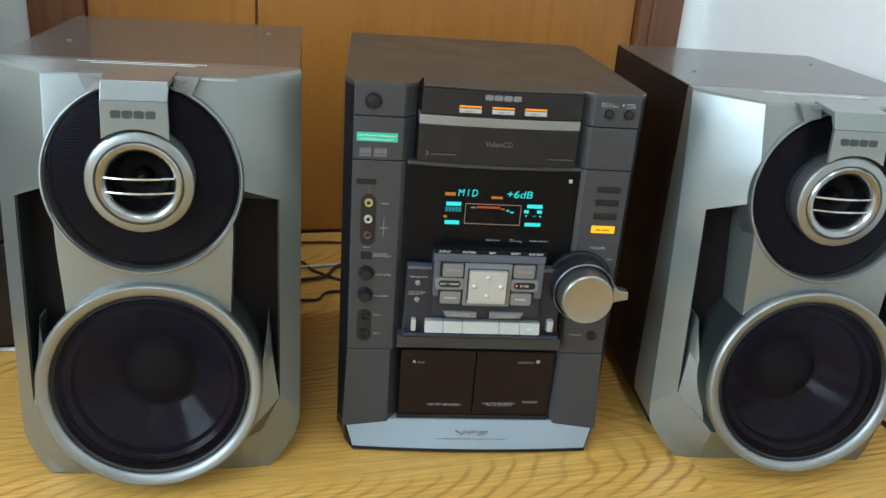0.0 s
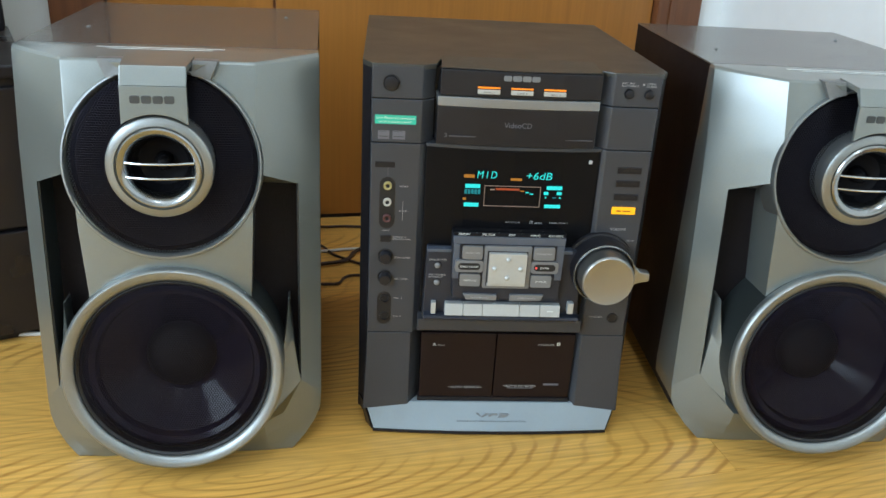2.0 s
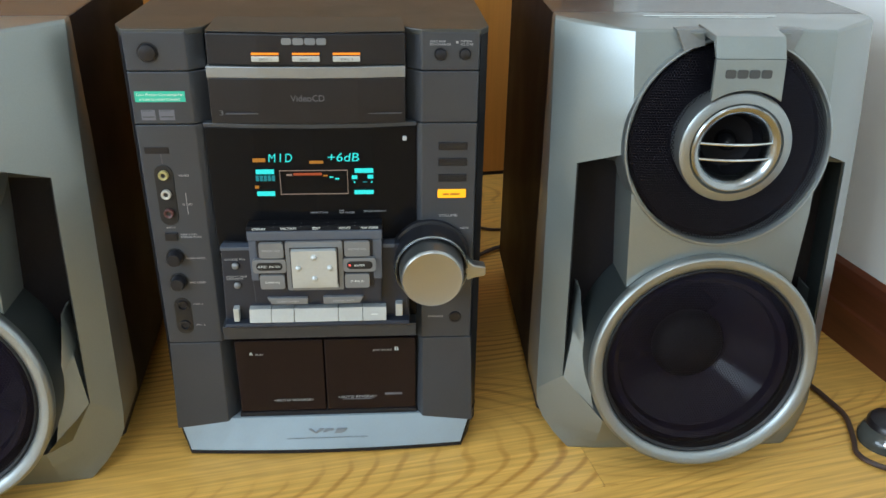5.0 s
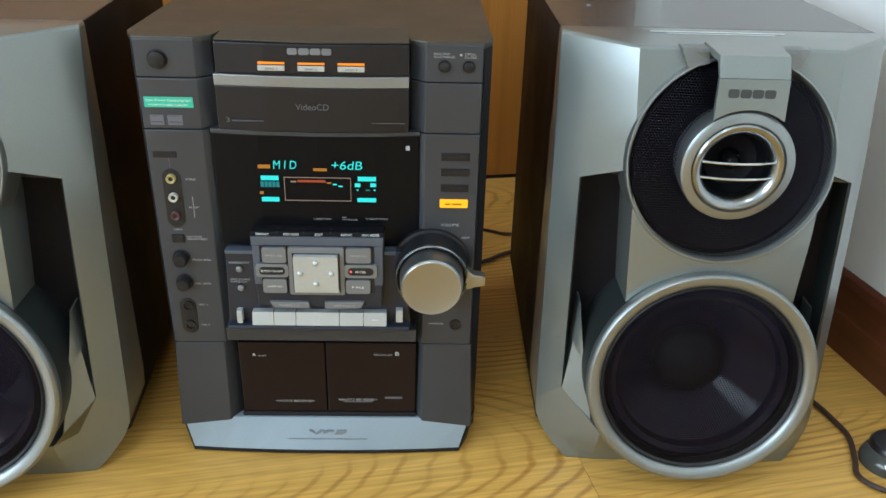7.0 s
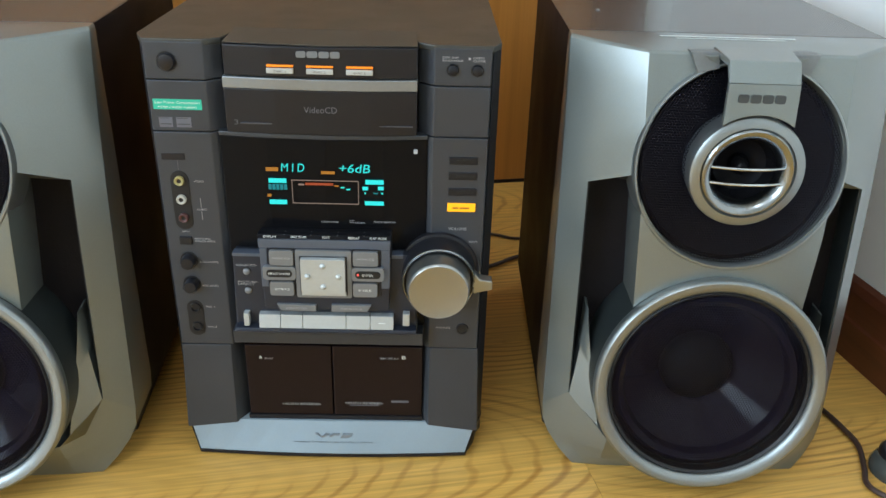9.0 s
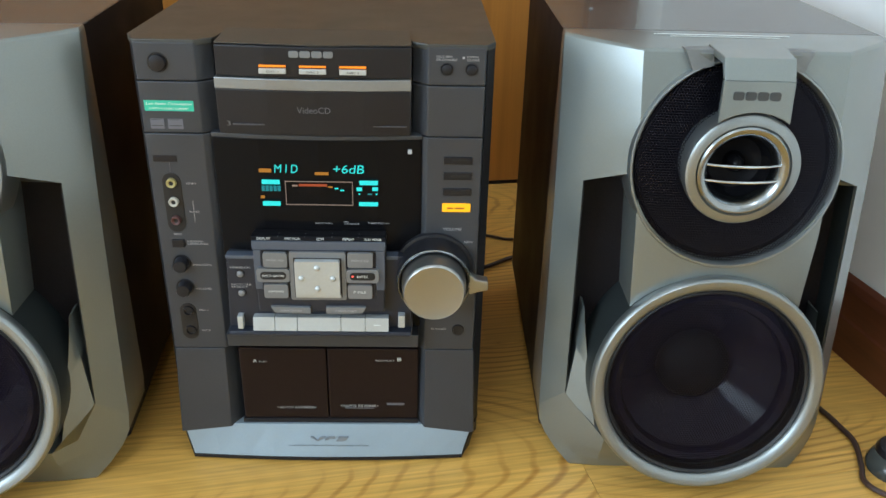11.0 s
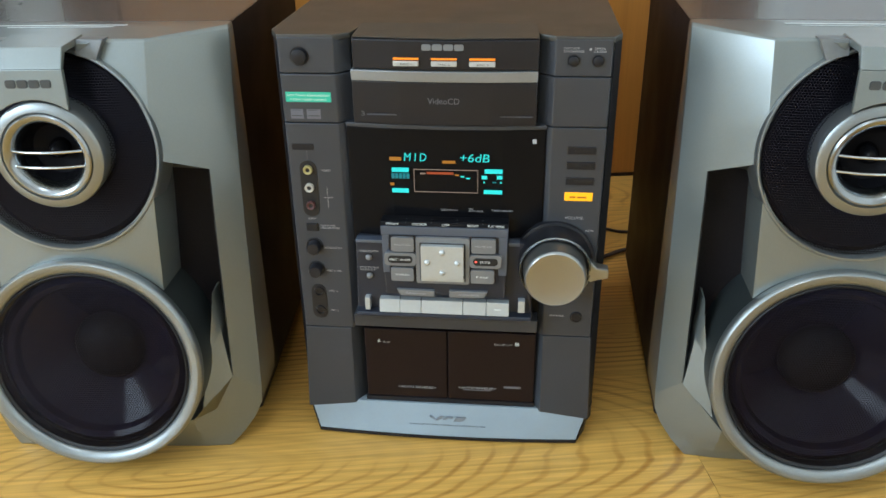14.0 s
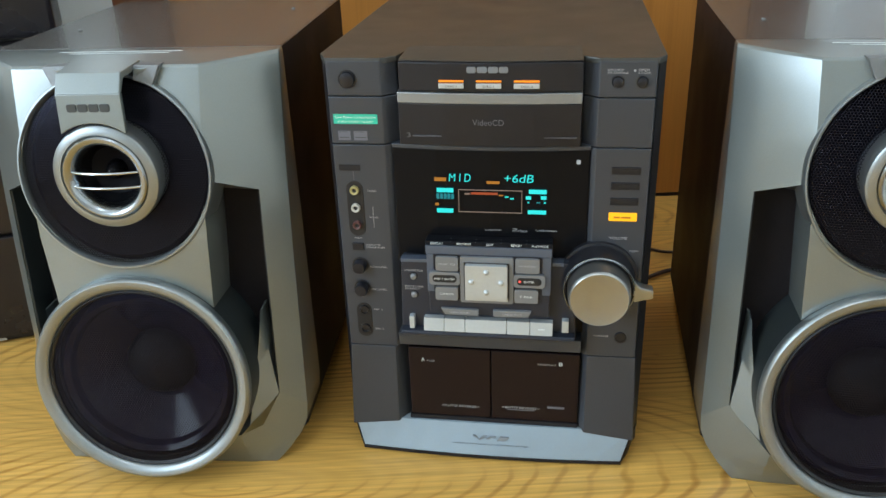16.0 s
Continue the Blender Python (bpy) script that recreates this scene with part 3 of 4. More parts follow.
    bm = prism([(0.0268, 0.3786), (-0.0268, 0.3786)] + arc, "y", -0.1000, -0.0955, 0.0)
    for v in bm.verts:
        v.co.y -= (0.3786 - v.co.z) * 0.11
    plate = part("bracket_plate", soften(bm, 0.0006), SILVER, sp, "silver plate arched round the tweeter")
    for k in range(4):
        x = -0.0188 + k * 0.0092
        bm = prism(rounded(x, x + 0.0080, 0.3645, 0.3710, 0.0018), "y", -0.1020, -0.0995, 0.0002)
        part("maker_mark", bm, PRINT_DARK, plate, "plain dark maker's mark")
    for s in (-1, 1):
        # Solid wedge, not a cut: darker silver gives the recess its shade.
        bm = prism([(s * 0.0285, 0.3950), (s * 0.0500, 0.3946), (s * 0.0430, 0.3790), (s * 0.0270, 0.3830)], "y", -0.0705, -0.058)
        for v in bm.verts:
            if v.co.z < 0.39:
                v.co.y -= 0.003
        part("notch", soften(bm, 0.0006), SILVER_DARK, sp, "angled wedge in darker silver, for the shade of a notch")
        bm = prism([(s * 0.0290, 0.3925), (s * 0.0395, 0.3925), (s * 0.0300, 0.3865)], "y", -0.0728, -0.062)
        part("notch_wedge", soften(bm, 0.0004), SILVER, sp)
        part("screw", lathe([(0.0022, 0.0), (0.0020, -0.0010), (0.0, -0.0013)], 0, 0, 0, 20), SILVER_DARK, sp, "small screw head", True).matrix_local = pose(s * 0.096, 0.093 if s < 0 else 0.204, 0.3950, -90, 0, 0)
    part("fine_print", block(-0.062, 0.050, -0.0165, -0.0145, 0.3950, 0.3952, 0), WHITE_INK, sp, "line of fine white print")
    part("fine_print", block(-0.050, 0.040, -0.0225, -0.0210, 0.3948, 0.3950, 0), WHITE_INK, sp, "line of fine white print")
    return sp


loudspeaker(pose(0.0602, 1.0170, 0, 0, 0, 5.16), "silver-fronted loudspeaker with black sides, beside the stereo on the floor")
loudspeaker(pose(0.7183, 1.0560, 0, 0, 0, -0.19), "silver-fronted loudspeaker with black sides, near the skirting board")


# ---- stereo unit ----
U = empty("stereo_system", pose(0.2375, 0.984, 0, 0, 0, 1.0), "dark graphite mini stereo system with lit cyan display, on the floor", "stereo")
W = 0.287
part("case", prism([(0.0, 0.022), (W, 0.016), (W + 0.001, 0.318), (-0.001, 0.318)], "z", 0.012, 0.388, 0.0015), CASE_BLACK, U, "near-black metal case")
part("lid", prism([(0.009, 0.0005), (0.056, 0.0005), (0.068, 0.009), (0.073, 0.034), (0.2155, 0.034), (0.2215, 0.009), (0.234, 0.0005), (0.2795, 0.0005), (W, 0.014), (W + 0.001, 0.319), (-0.001, 0.319), (0.0, 0.020)], "z", 0.3885, 0.3935, 0.001), GRAPHITE_TOP, U, "brown-grey lid")


def column(name, side, z0, z1, y=0.0, mat=None, inner=0.012, label=""):
    if side < 0:
        poly = [(0.0086, y + 0.0022), (0.0096, y), (0.0555, y), (0.0675, y + 0.010), (0.0675, y + 0.03), (0.0086, y + 0.03)]
    else:
        poly = [(0.2220, y + 0.03), (0.2220, y + 0.010), (0.2345, y), (0.2785, y), (0.2795, y + 0.0022), (0.2795, y + 0.03)]
    return part(name, prism(poly, "z", z0, z1, 0.0010), mat or GRAPHITE, U, label)


for s in (-1, 1):
    column("top_block", s, 0.3620, 0.3915)
    column("second_block", s, 0.3200, 0.3612)
    column("side_column", s, 0.1175, 0.3192)
    rows = []
    for z, y in ((0.030, -0.0045), (0.1168, 0.0)):
        out, low = (0.0055, 0.0045) if y < 0 else (0.0086, 0.0)
        ring = [(out, y + 0.0022, z - low), (out + 0.001, y, z - low), (0.0535, y, z + low * 0.4), (0.066, y + 0.018, z + low * 0.6), (0.066, 0.04, z), (out, 0.04, z - low)]
        rows.append(ring if s < 0 else [(0.2890 - px, py, pz) for px, py, pz in ring[::-1]])
    part("lower_column", loft(rows, 0.001), GRAPHITE, U)

for poly in ([(0.0, 0.024), (0.0080, 0.0035), (0.0080, 0.03), (0.0, 0.03)], [(0.2801, 0.03), (0.2801, 0.0035), (W, 0.016), (W, 0.03)]):
    part("side_trim", prism(poly, "z", 0.014, 0.3905, 0.0008), CASE_BLACK, U, "near-black chamfered side trim")

# top bar and tray
bar_plan = [(0.0705, 0.030), (0.0715, -0.004), (0.110, -0.0075), (0.147, -0.0085), (0.184, -0.0075), (0.2215, -0.004), (0.2225, 0.030)]
bm = prism(bar_plan, "z", 0.3675, 0.3915, 0.0)
for v in bm.verts:
    if v.co.z > 0.39 and v.co.y > 0.02:
        v.co.z, v.co.y = 0.3955, 0.034
        v.co.x = 0.147 + (v.co.x - 0.147) * 0.93
top_bar = part("top_bar", soften(bm, 0.0012), GRAPHITE_DARK, U, "dark sloping top bar")
bm = prism([(0.074, 0.0335), (0.0718, -0.0030), (0.147, -0.0075), (0.2212, -0.0030), (0.2195, 0.0335)], "z", 0.0, 0.0006)
for v in bm.verts:
    v.co.z += 0.3920 + (v.co.y + 0.0075) / 0.0415 * 0.0040
part("bar_cover", bm, GRAPHITE_TOP, U)
tray_plan = [(0.0690, 0.028), (0.0698, -0.004), (0.110, -0.0072), (0.147, -0.0082), (0.184, -0.0072), (0.2212, -0.004), (0.2220, 0.028)]
part("silver_strip", prism([(x, y - 0.0012) for x, y in tray_plan], "z", 0.3580, 0.3668, 0.0008), STRIP, U, "satin silver strip")
tray = part("disc_tray", prism(tray_plan, "z", 0.3215, 0.3578, 0.0012), GRAPHITE_DARK, U, "dark disc tray front")
lettering("VideoCD", 0.1325, 0.1585, 0.3400, 0.3450, -0.0086, PRINT_DIM, tray)
lettering("3", 0.0768, 0.0798, 0.3285, 0.3325, -0.0058, PRINT_DIM, tray)
part("fine_print", block(0.0818, 0.1065, -0.0074, -0.0060, 0.3296, 0.3306, 0), PRINT_FAINT, tray)
part("fine_print", block(0.1915, 0.2180, -0.0066, -0.0050, 0.3292, 0.3299, 0), PRINT_FAINT, tray)
for x, w in ((0.1285, 0.0075), (0.1368, 0.0082), (0.1458, 0.0080), (0.1545, 0.0075)):
    part("maker_mark", prism(rounded(x, x + w, 0.3835, 0.3885, 0.0016), "y", -0.0094, -0.0082, 0.0002), KEY_DARK, top_bar, "plain silver maker's mark")
for k, x in enumerate((0.1055, 0.1360, 0.1665)):
    key = part("disc_key", block(x, x + 0.0205, -0.0105, -0.004, 0.3712, 0.3752, 0.0005), KEY, U, "silver disc key")
    part("key_lamp", block(x, x + 0.0205, -0.0098, -0.004, 0.3762, 0.3775, 0.0003), ORANGE, key, "glowing orange slit")
    lettering("DISC %d" % (k + 1), x + 0.006, x + 0.015, 0.3722, 0.3737, -0.01065, PRINT_DARK, key)

# left column fittings
def round_key(name, x, z, r, y, mat, label="", depth=0.003):
    ring = part(name + "_well", lathe([(r * 1.22, 0.0002), (r * 1.20, -0.0004), (r * 1.04, -0.0003), (r * 1.02, 0.003)], x, y, z, 40), BLACK, U, "", True)
    return part(name, lathe([(r, 0.004), (r, -depth + 0.0008), (r * 0.92, -depth), (r * 0.5, -depth - 0.0006), (0.0, -depth - 0.0008)], x, y, z, 40), mat, U, label, True)


round_key("power_button", 0.0270, 0.3758, 0.0066, 0.0, GRAPHITE_DARK, "round dark power button")
stick = part("sticker", block(0.0125, 0.0508, -0.0004, 0.002, 0.3378, 0.3462, 0.0), STICKER, U, "green energy sticker")
lettering("Low Power Consumption", 0.0140, 0.0495, 0.3420, 0.3448, -0.0006, WHITE_INK, stick, shear=0.2)
lettering("SYSTEM STANDBY CURRENT", 0.0160, 0.0470, 0.3390, 0.3406, -0.0006, WHITE_INK, stick)
for x0, x1 in ((0.0155, 0.0262), (0.0292, 0.0410)):
    ic = part("disc_badge", block(x0, x1, -0.0003, 0.001, 0.3232, 0.3315, 0.0), PRINT_DIM, U, "small grey disc badge")
    part("badge_slot", block(x0 + 0.001, x1 - 0.001, -0.0005, 0.0, 0.3255, 0.3262, 0), PRINT_DARK, ic)
    part("badge_slot", block(x0 + 0.001, x1 - 0.0025, -0.0005, 0.0, 0.3305, 0.3309, 0), PRINT_DARK, ic)


def stadium(x0, x1, z0, z1, n=10):
    r = min(x1 - x0, z1 - z0) / 2
    if x1 - x0 < z1 - z0:
        c = [((x0 + x1) / 2, z1 - r, 0), ((x0 + x1) / 2, z0 + r, 180)]
    else:
        c = [(x0 + r, (z0 + z1) / 2, 90), (x1 - r, (z0 + z1) / 2, 270)]
    return [(cx + r * math.cos(radians(a + 180 * k / n)), cz + r * math.sin(radians(a + 180 * k / n))) for cx, cz, a in c for k in range(n + 1)]


part("slot_mark", block(0.0135, 0.0325, -0.0005, 0.001, 0.2955, 0.3010, 0.0003), GRAPHITE_DARK, U)
before = set(U.children)
jack_plate = part("jack_plate", prism(stadium(0.0165, 0.0315, 0.2305, 0.2835), "y", -0.0006, 0.002, 0.0003), BLACK, U, "black jack plate")
for z, mat in ((0.2752, YELLOW), (0.2585, IVORY), (0.2418, RED)):
    jack = part("jack", lathe([(0.0040, 0.0), (0.0040, -0.0030), (0.0034, -0.0036), (0.0020, -0.0030), (0.0018, 0.0)], 0.0242, -0.0004, z, 28), mat, jack_plate, "round phono socket", True)
    part("jack_hole", lathe([(0.0019, -0.0026), (0.0, -0.0024)], 0.0242, -0.0004, z, 20), BLACK, jack)
lettering("VIDEO", 0.0355, 0.0437, 0.2735, 0.2752, -0.0003, PRINT, U)
lettering("AUDIO", 0.0355, 0.0437, 0.2482, 0.2499, -0.0003, PRINT, U)
part("print_line", block(0.0392, 0.0395, -0.0003, 0.0, 0.2505, 0.2590, 0), PRINT, U)
part("print_line", block(0.0392, 0.0395, -0.0003, 0.0, 0.2395, 0.2475, 0), PRINT, U)
part("print_line", block(0.0240, 0.0243, -0.0003, 0.0, 0.2845, 0.2950, 0), PRINT_DIM, U)
lettering("INPUT", 0.0205, 0.0275, 0.2275, 0.2290, -0.0003, PRINT, U)
part("surround_key", block(0.0180, 0.0285, -0.0018, 0.002, 0.2165, 0.2235, 0.0006), GRAPHITE_DARK, U)
lettering("SURROUND\nSPEAKER MODE", 0.0305, 0.0480, 0.2185, 0.2225, -0.0003, PRINT, U)
for z in (0.2010, 0.1775):
    part("knob_well", lathe([(0.0078, 0.0), (0.0076, -0.0004), (0.0062, -0.0003)], 0.0238, 0.0, z, 32), BLACK, U, "", True)
    part("level_knob", lathe([(0.0062, 0.0), (0.0060, -0.0075), (0.0052, -0.0088), (0.0, -0.0092)], 0.0238, 0.0, z, 32), GRAPHITE_DARK, U, "small dark level knob", True)
lettering("ECHO LEVEL", 0.0330, 0.0490, 0.1985, 0.2003, -0.0003, PRINT, U)
lettering("MIC LEVEL", 0.0330, 0.0470, 0.1750, 0.1768, -0.0003, PRINT, U)
mic = part("mic_plate", prism(stadium(0.0165, 0.0308, 0.1245, 0.1610), "y", -0.0006, 0.002, 0.0003), BLACK, U, "black microphone socket plate")
for z in (0.1535, 0.1335):
    part("socket", lathe([(0.0050, 0.0), (0.0048, -0.0016), (0.0034, -0.0018), (0.0030, 0.0)], 0.0240, -0.0004, z, 28), GRAPHITE_DARK, mic, "", True)
lettering("MIC 1", 0.0335, 0.0412, 0.1535, 0.1552, -0.0003, PRINT, U)
lettering("MIC 2", 0.0335, 0.0412, 0.1325, 0.1342, -0.0003, PRINT, U)

for ob in set(U.children) - before:
    ob.location = (0.0018, 0.0, 0.0025)

# right column fittings
for x in (0.2487, 0.2678):
    round_key("small_button", x, 0.3745, 0.0042, 0.0, GRAPHITE_DARK, "small round button", 0.0022)
lettering("DISC SKIP\nEX-CHANGE", 0.2405, 0.2565, 0.3812, 0.3852, -0.0003, PRINT, U)
lettering("OPEN\nCLOSE", 0.2640, 0.2738, 0.3812, 0.3852, -0.0003, PRINT, U)
part("eject_mark", block(0.2605, 0.2622, -0.0003, 0.001, 0.3828, 0.3845, 0), PRINT, U)
for z in (0.3000, 0.2865, 0.2725):
    k = part("function_key", block(0.2478, 0.2715, -0.0012, 0.002, z - 0.0032, z + 0.0032, 0.0008), GRAPHITE_DARK, U, "dark function key")
    part("fine_print", block(0.2545, 0.2690, -0.00145, -0.001, z - 0.001, z + 0.001, 0), BLACK, k)
lit = part("lit_key", block(0.2475, 0.2712, -0.0016, 0.002, 0.2548, 0.2622, 0.0008), AMBER, U, "glowing amber function key")
for x0, x1 in ((0.2518, 0.2568), (0.2580, 0.2660)):
    part("fine_print", block(x0, x1, -0.0019, -0.0012, 0.2576, 0.2592, 0), AMBER_DIM, lit)
lettering("VOLUME", 0.2488, 0.2645, 0.2372, 0.2398, -0.0003, PRINT, U)
lettering("NEW", 0.2672, 0.2745, 0.2255, 0.2275, -0.0003, PRINT, U)
part("phones_socket", lathe([(0.0056, 0.0), (0.0054, -0.0012), (0.0042, -0.0014), (0.0036, 0.0)], 0.2645, 0.0, 0.1385, 32), GRAPHITE_DARK, U, "headphone socket", True)
part("phones_hole", lathe([(0.0040, -0.0008), (0.0, -0.0006)], 0.2645, 0.0, 0.1385, 24), BLACK, U)
lettering("PHONES", 0.2405, 0.2535, 0.1385, 0.1403, -0.0003, PRINT, U)

# display
disp_plan = [(0.0610, 0.03), (0.0615, 0.002), (0.100, -0.0025), (0.147, -0.0045), (0.194, -0.0025), (0.2300, 0.002), (0.2305, 0.03)]
display = part("display_window", prism(disp_plan, "z", 0.1405, 0.3170, 0.0012), SMOKE, U, "glossy black display window")
part("display_brow", prism([(x, y - 0.0016) for x, y in disp_plan], "z", 0.3172, 0.3208, 0.0008), GRAPHITE, U, "thin grey brow")


def glow(name, x0, x1, z0, z1, mat, label=""):
    return part(name, block(x0, x1, -0.0054, -0.0046, z0, z1, 0), mat, display, label)


lettering("M I D", 0.1110, 0.1300, 0.2895, 0.2965, -0.0056, CYAN, display, shear=0.12)
lettering("+6dB", 0.1585, 0.1835, 0.2895, 0.2968, -0.0056, CYAN, display, shear=0.12)
glow("lit_word", 0.0985, 0.1085, 0.2895, 0.2925, AMBER_DIM)
glow("lit_word", 0.1435, 0.1545, 0.2878, 0.2900, AMBER_DIM)
glow("lit_block", 0.1002, 0.1147, 0.2792, 0.2830, CYAN, "glowing cyan block")
for k in range(5):
    glow("lit_digit", 0.0998 + k * 0.0032, 0.1022 + k * 0.0032, 0.2732, 0.2778, CYAN_DIM)
glow("lit_word", 0.0985, 0.1016, 0.2668, 0.2690, AMBER_DIM)
glow("lit_block", 0.0998, 0.1142, 0.2602, 0.2640, CYAN, "glowing cyan block")
glow("lit_block", 0.1795, 0.1945, 0.2795, 0.2832, CYAN, "glowing cyan block")
glow("lit_block", 0.1770, 0.1815, 0.2742, 0.2772, CYAN)
glow("lit_block", 0.1898, 0.1945, 0.2745, 0.2775, CYAN)
glow("lit_dot", 0.1785, 0.1798, 0.2708, 0.2720, CYAN)
glow("lit_dot", 0.1925, 0.1940, 0.2708, 0.2720, CYAN)
glow("lit_dot", 0.1860, 0.1895, 0.2710, 0.2718, CYAN_DIM)
glow("lit_block", 0.1788, 0.1945, 0.2608, 0.2642, CYAN, "glowing cyan block")
glow("frame_line", 0.1188, 0.1738, 0.2816, 0.2820, PALE_GLOW)
glow("frame_line", 0.1188, 0.1738, 0.2612, 0.2616, PALE_GLOW)
glow("frame_line", 0.1190, 0.1194, 0.2617, 0.2813, PALE_GLOW)
glow("frame_line", 0.1734, 0.1738, 0.2617, 0.2813, PALE_GLOW)
glow("level_bar", 0.1300, 0.1530, 0.2778, 0.2796, RED_GLOW, "red level line")
glow("level_bar", 0.1245, 0.1290, 0.2775, 0.2787, PALE_GLOW)
glow("level_bar", 0.1540, 0.1575, 0.2768, 0.2778, AMBER_DIM)
glow("level_bar", 0.1590, 0.1622, 0.2755, 0.2765, CYAN)
glow("level_bar", 0.1635, 0.1668, 0.2740, 0.2750, CYAN)
part("sensor_mark", block(0.2188, 0.2220, -0.0010, 0.0006, 0.3053, 0.3087, 0), PRINT, display, "small pale square mark")
lettering("DIRECTION", 0.1420, 0.1560, 0.2440, 0.2455, -0.0050, PRINT, display)
lettering("NR\nFM MODE", 0.1660, 0.1785, 0.2435, 0.2468, -0.0046, PRINT, display)
lettering("TUNER MEMORY", 0.1855, 0.2045, 0.2440, 0.2455, -0.0036, PRINT, display)

# control panel
PY = -0.0200
lower = [(0.0640, 0.1420), (0.0665, 0.2170), (0.0905, 0.2170), (0.0905, 0.2340), (0.2010, 0.2340), (0.2010, 0.2180), (0.2190, 0.2180), (0.2240, 0.1420)]
panel = part("control_panel", prism(lower, "y", -0.012, 0.01, 0.0012), STEEL_BLUE, U, "blue-grey control panel")
part("panel_edge", block(0.0662, 0.0903, -0.0128, -0.004, 0.2145, 0.2176, 0.0005), STEEL_BLUE_LIGHT, panel)
part("panel_edge", block(0.2012, 0.2110, -0.0128, -0.004, 0.2150, 0.2186, 0.0005), STEEL_BLUE_LIGHT, panel)
raised = part("raised_panel", prism([(0.0925, 0.1680), (0.0910, 0.2335), (0.2005, 0.2335), (0.1995, 0.1680)], "y", PY, -0.010, 0.0012), STEEL_BLUE, panel, "raised panel")
part("top_band", prism([(0.0908, 0.2270), (0.0906, 0.2350), (0.2008, 0.2350), (0.2006, 0.2270)], "y", PY - 0.0008, PY + 0.004, 0.0006), STEEL_BLUE_LIGHT, raised, "pale blue band")
part("side_band", block(0.0914, 0.0975, PY - 0.0007, PY + 0.004, 0.1900, 0.2268, 0.0005), STEEL_BLUE_LIGHT, raised)
part("side_band", block(0.1930, 0.2002, PY - 0.0007, PY + 0.004, 0.1900, 0.2268, 0.0005), STEEL_BLUE_LIGHT, raised)
bm = prism([(PY, 0.2352), (-0.0192, 0.2390), (-0.0150, 0.2392), (-0.002, 0.2372), (-0.002, 0.2352)], "x", 0.0905, 0.2010, 0.0006)
strip = part("label_strip", bm, MATT_BLACK, panel, "dark sloping label strip")
for words, xc in (("DISPLAY", 0.1010), ("SPECTRUM", 0.1245), ("EDIT", 0.1475), ("REPEAT", 0.1705), ("PLAY MODE", 0.1905)):
    n = len(words) * 0.00078
    lettering(words, xc - n, xc + n, 0.2362, 0.2384, -0.0203, WHITE_INK, strip)
for k in range(1, 5):
    part("strip_gap", block(0.0905 + k * 0.0220, 0.0910 + k * 0.0220, -0.0192, -0.012, 0.2355, 0.2390, 0), KEY_DARK, strip)


def key(name, x0, x1, z0, z1, mat, proud=0.0035, base=PY, r=0.0012, label="", words="", ink=None, parent=None):
    k = part(name, prism(rounded(x0, x1, z0, z1, r), "y", base - proud, base + 0.003, 0.0006), mat, parent or panel, label)
    if words:
        cx, cz, n = (x0 + x1) / 2, (z0 + z1) / 2, min((x1 - x0) * 0.42, len(words) * 0.00088)
        lettering(words, cx - n, cx + n, cz - 0.0010, cz + 0.0010, base - proud - 0.0002, ink or PRINT_DARK, k)
    return k


part("key_bed", prism(rounded(0.0985, 0.1930, 0.1815, 0.2275, 0.003), "y", PY - 0.0010, PY + 0.002, 0.0005), STEEL_BLUE, raised)
part("pad_frame", prism(rounded(0.1212, 0.1680, 0.1815, 0.2265, 0.002), "y", PY - 0.0034, PY + 0.002, 0.0010), KEY_DARK, raised, "grey pad frame")
part("pad_gap", block(0.1245, 0.1645, PY - 0.0037, PY, 0.1845, 0.2215, 0.0004), BLACK, raised)
pad = key("direction_pad", 0.1260, 0.1630, 0.1890, 0.2205, KEY, 0.0085, label="square silver direction pad")
part("pad_lip", block(0.1255, 0.1635, PY - 0.0060, PY, 0.1850, 0.1882, 0.0006), KEY, panel)
for dx, dz in ((0, 0.0098), (0, -0.0098), (-0.0130, 0), (0.0130, 0)):
    part("pad_dot", lathe([(0.0026, 0.0), (0.0022, -0.0014), (0.0011, -0.0022), (0.0, -0.0025)], 0.1445 + dx, PY - 0.0083, 0.2048 + dz, 20), KEY, pad, "", True)
for x0, x1, z0, z1, mat, words, ink in ((0.0998, 0.1198, 0.2125, 0.2262, KEY_DARK, "MUSIC EQ", PRINT), (0.0988, 0.1190, 0.1835, 0.1965, KEY_DARK, "GAME EQ", WHITE_INK), (0.1695, 0.1905, 0.2130, 0.2265, KEY_DARK, "MOVIE EQ", PRINT), (0.1690, 0.1897, 0.1835, 0.1965, KEY_DARK, "P FILE", WHITE_INK)):
    part("key_gap", prism(rounded(x0 - 0.0009, x1 + 0.0009, z0 - 0.0009, z1 + 0.0009, 0.0015), "y", PY - 0.0018, PY, 0), BLACK, panel)
    key("sound_key", x0, x1, z0, z1, mat, 0.0045, r=0.002, label="grey sound key", words=words, ink=ink)
for x0, x1, words in ((0.0935, 0.1212, "EFFECT ON/OFF"), (0.1680, 0.1955, "ENTER")):
    frame_part = part("pill_frame", prism(rounded(x0, x1, 0.1985, 0.2112, 0.003), "y", PY - 0.0042, PY, 0.0009), KEY_DARK, panel, "grey pill-shaped frame")
    k = key("pill_key", x0 + 0.003, x1 - 0.003, 0.2012, 0.2085, BLACK, 0.0046, r=0.0034, label="black pill-shaped key", words=words, ink=WHITE_INK)
part("enter_lamp", lathe([(0.0010, 0.0), (0.0008, -0.0005), (0.0, -0.0007)], 0.1735, PY - 0.0046, 0.2050, 14), RED_LED, panel, "red lamp")
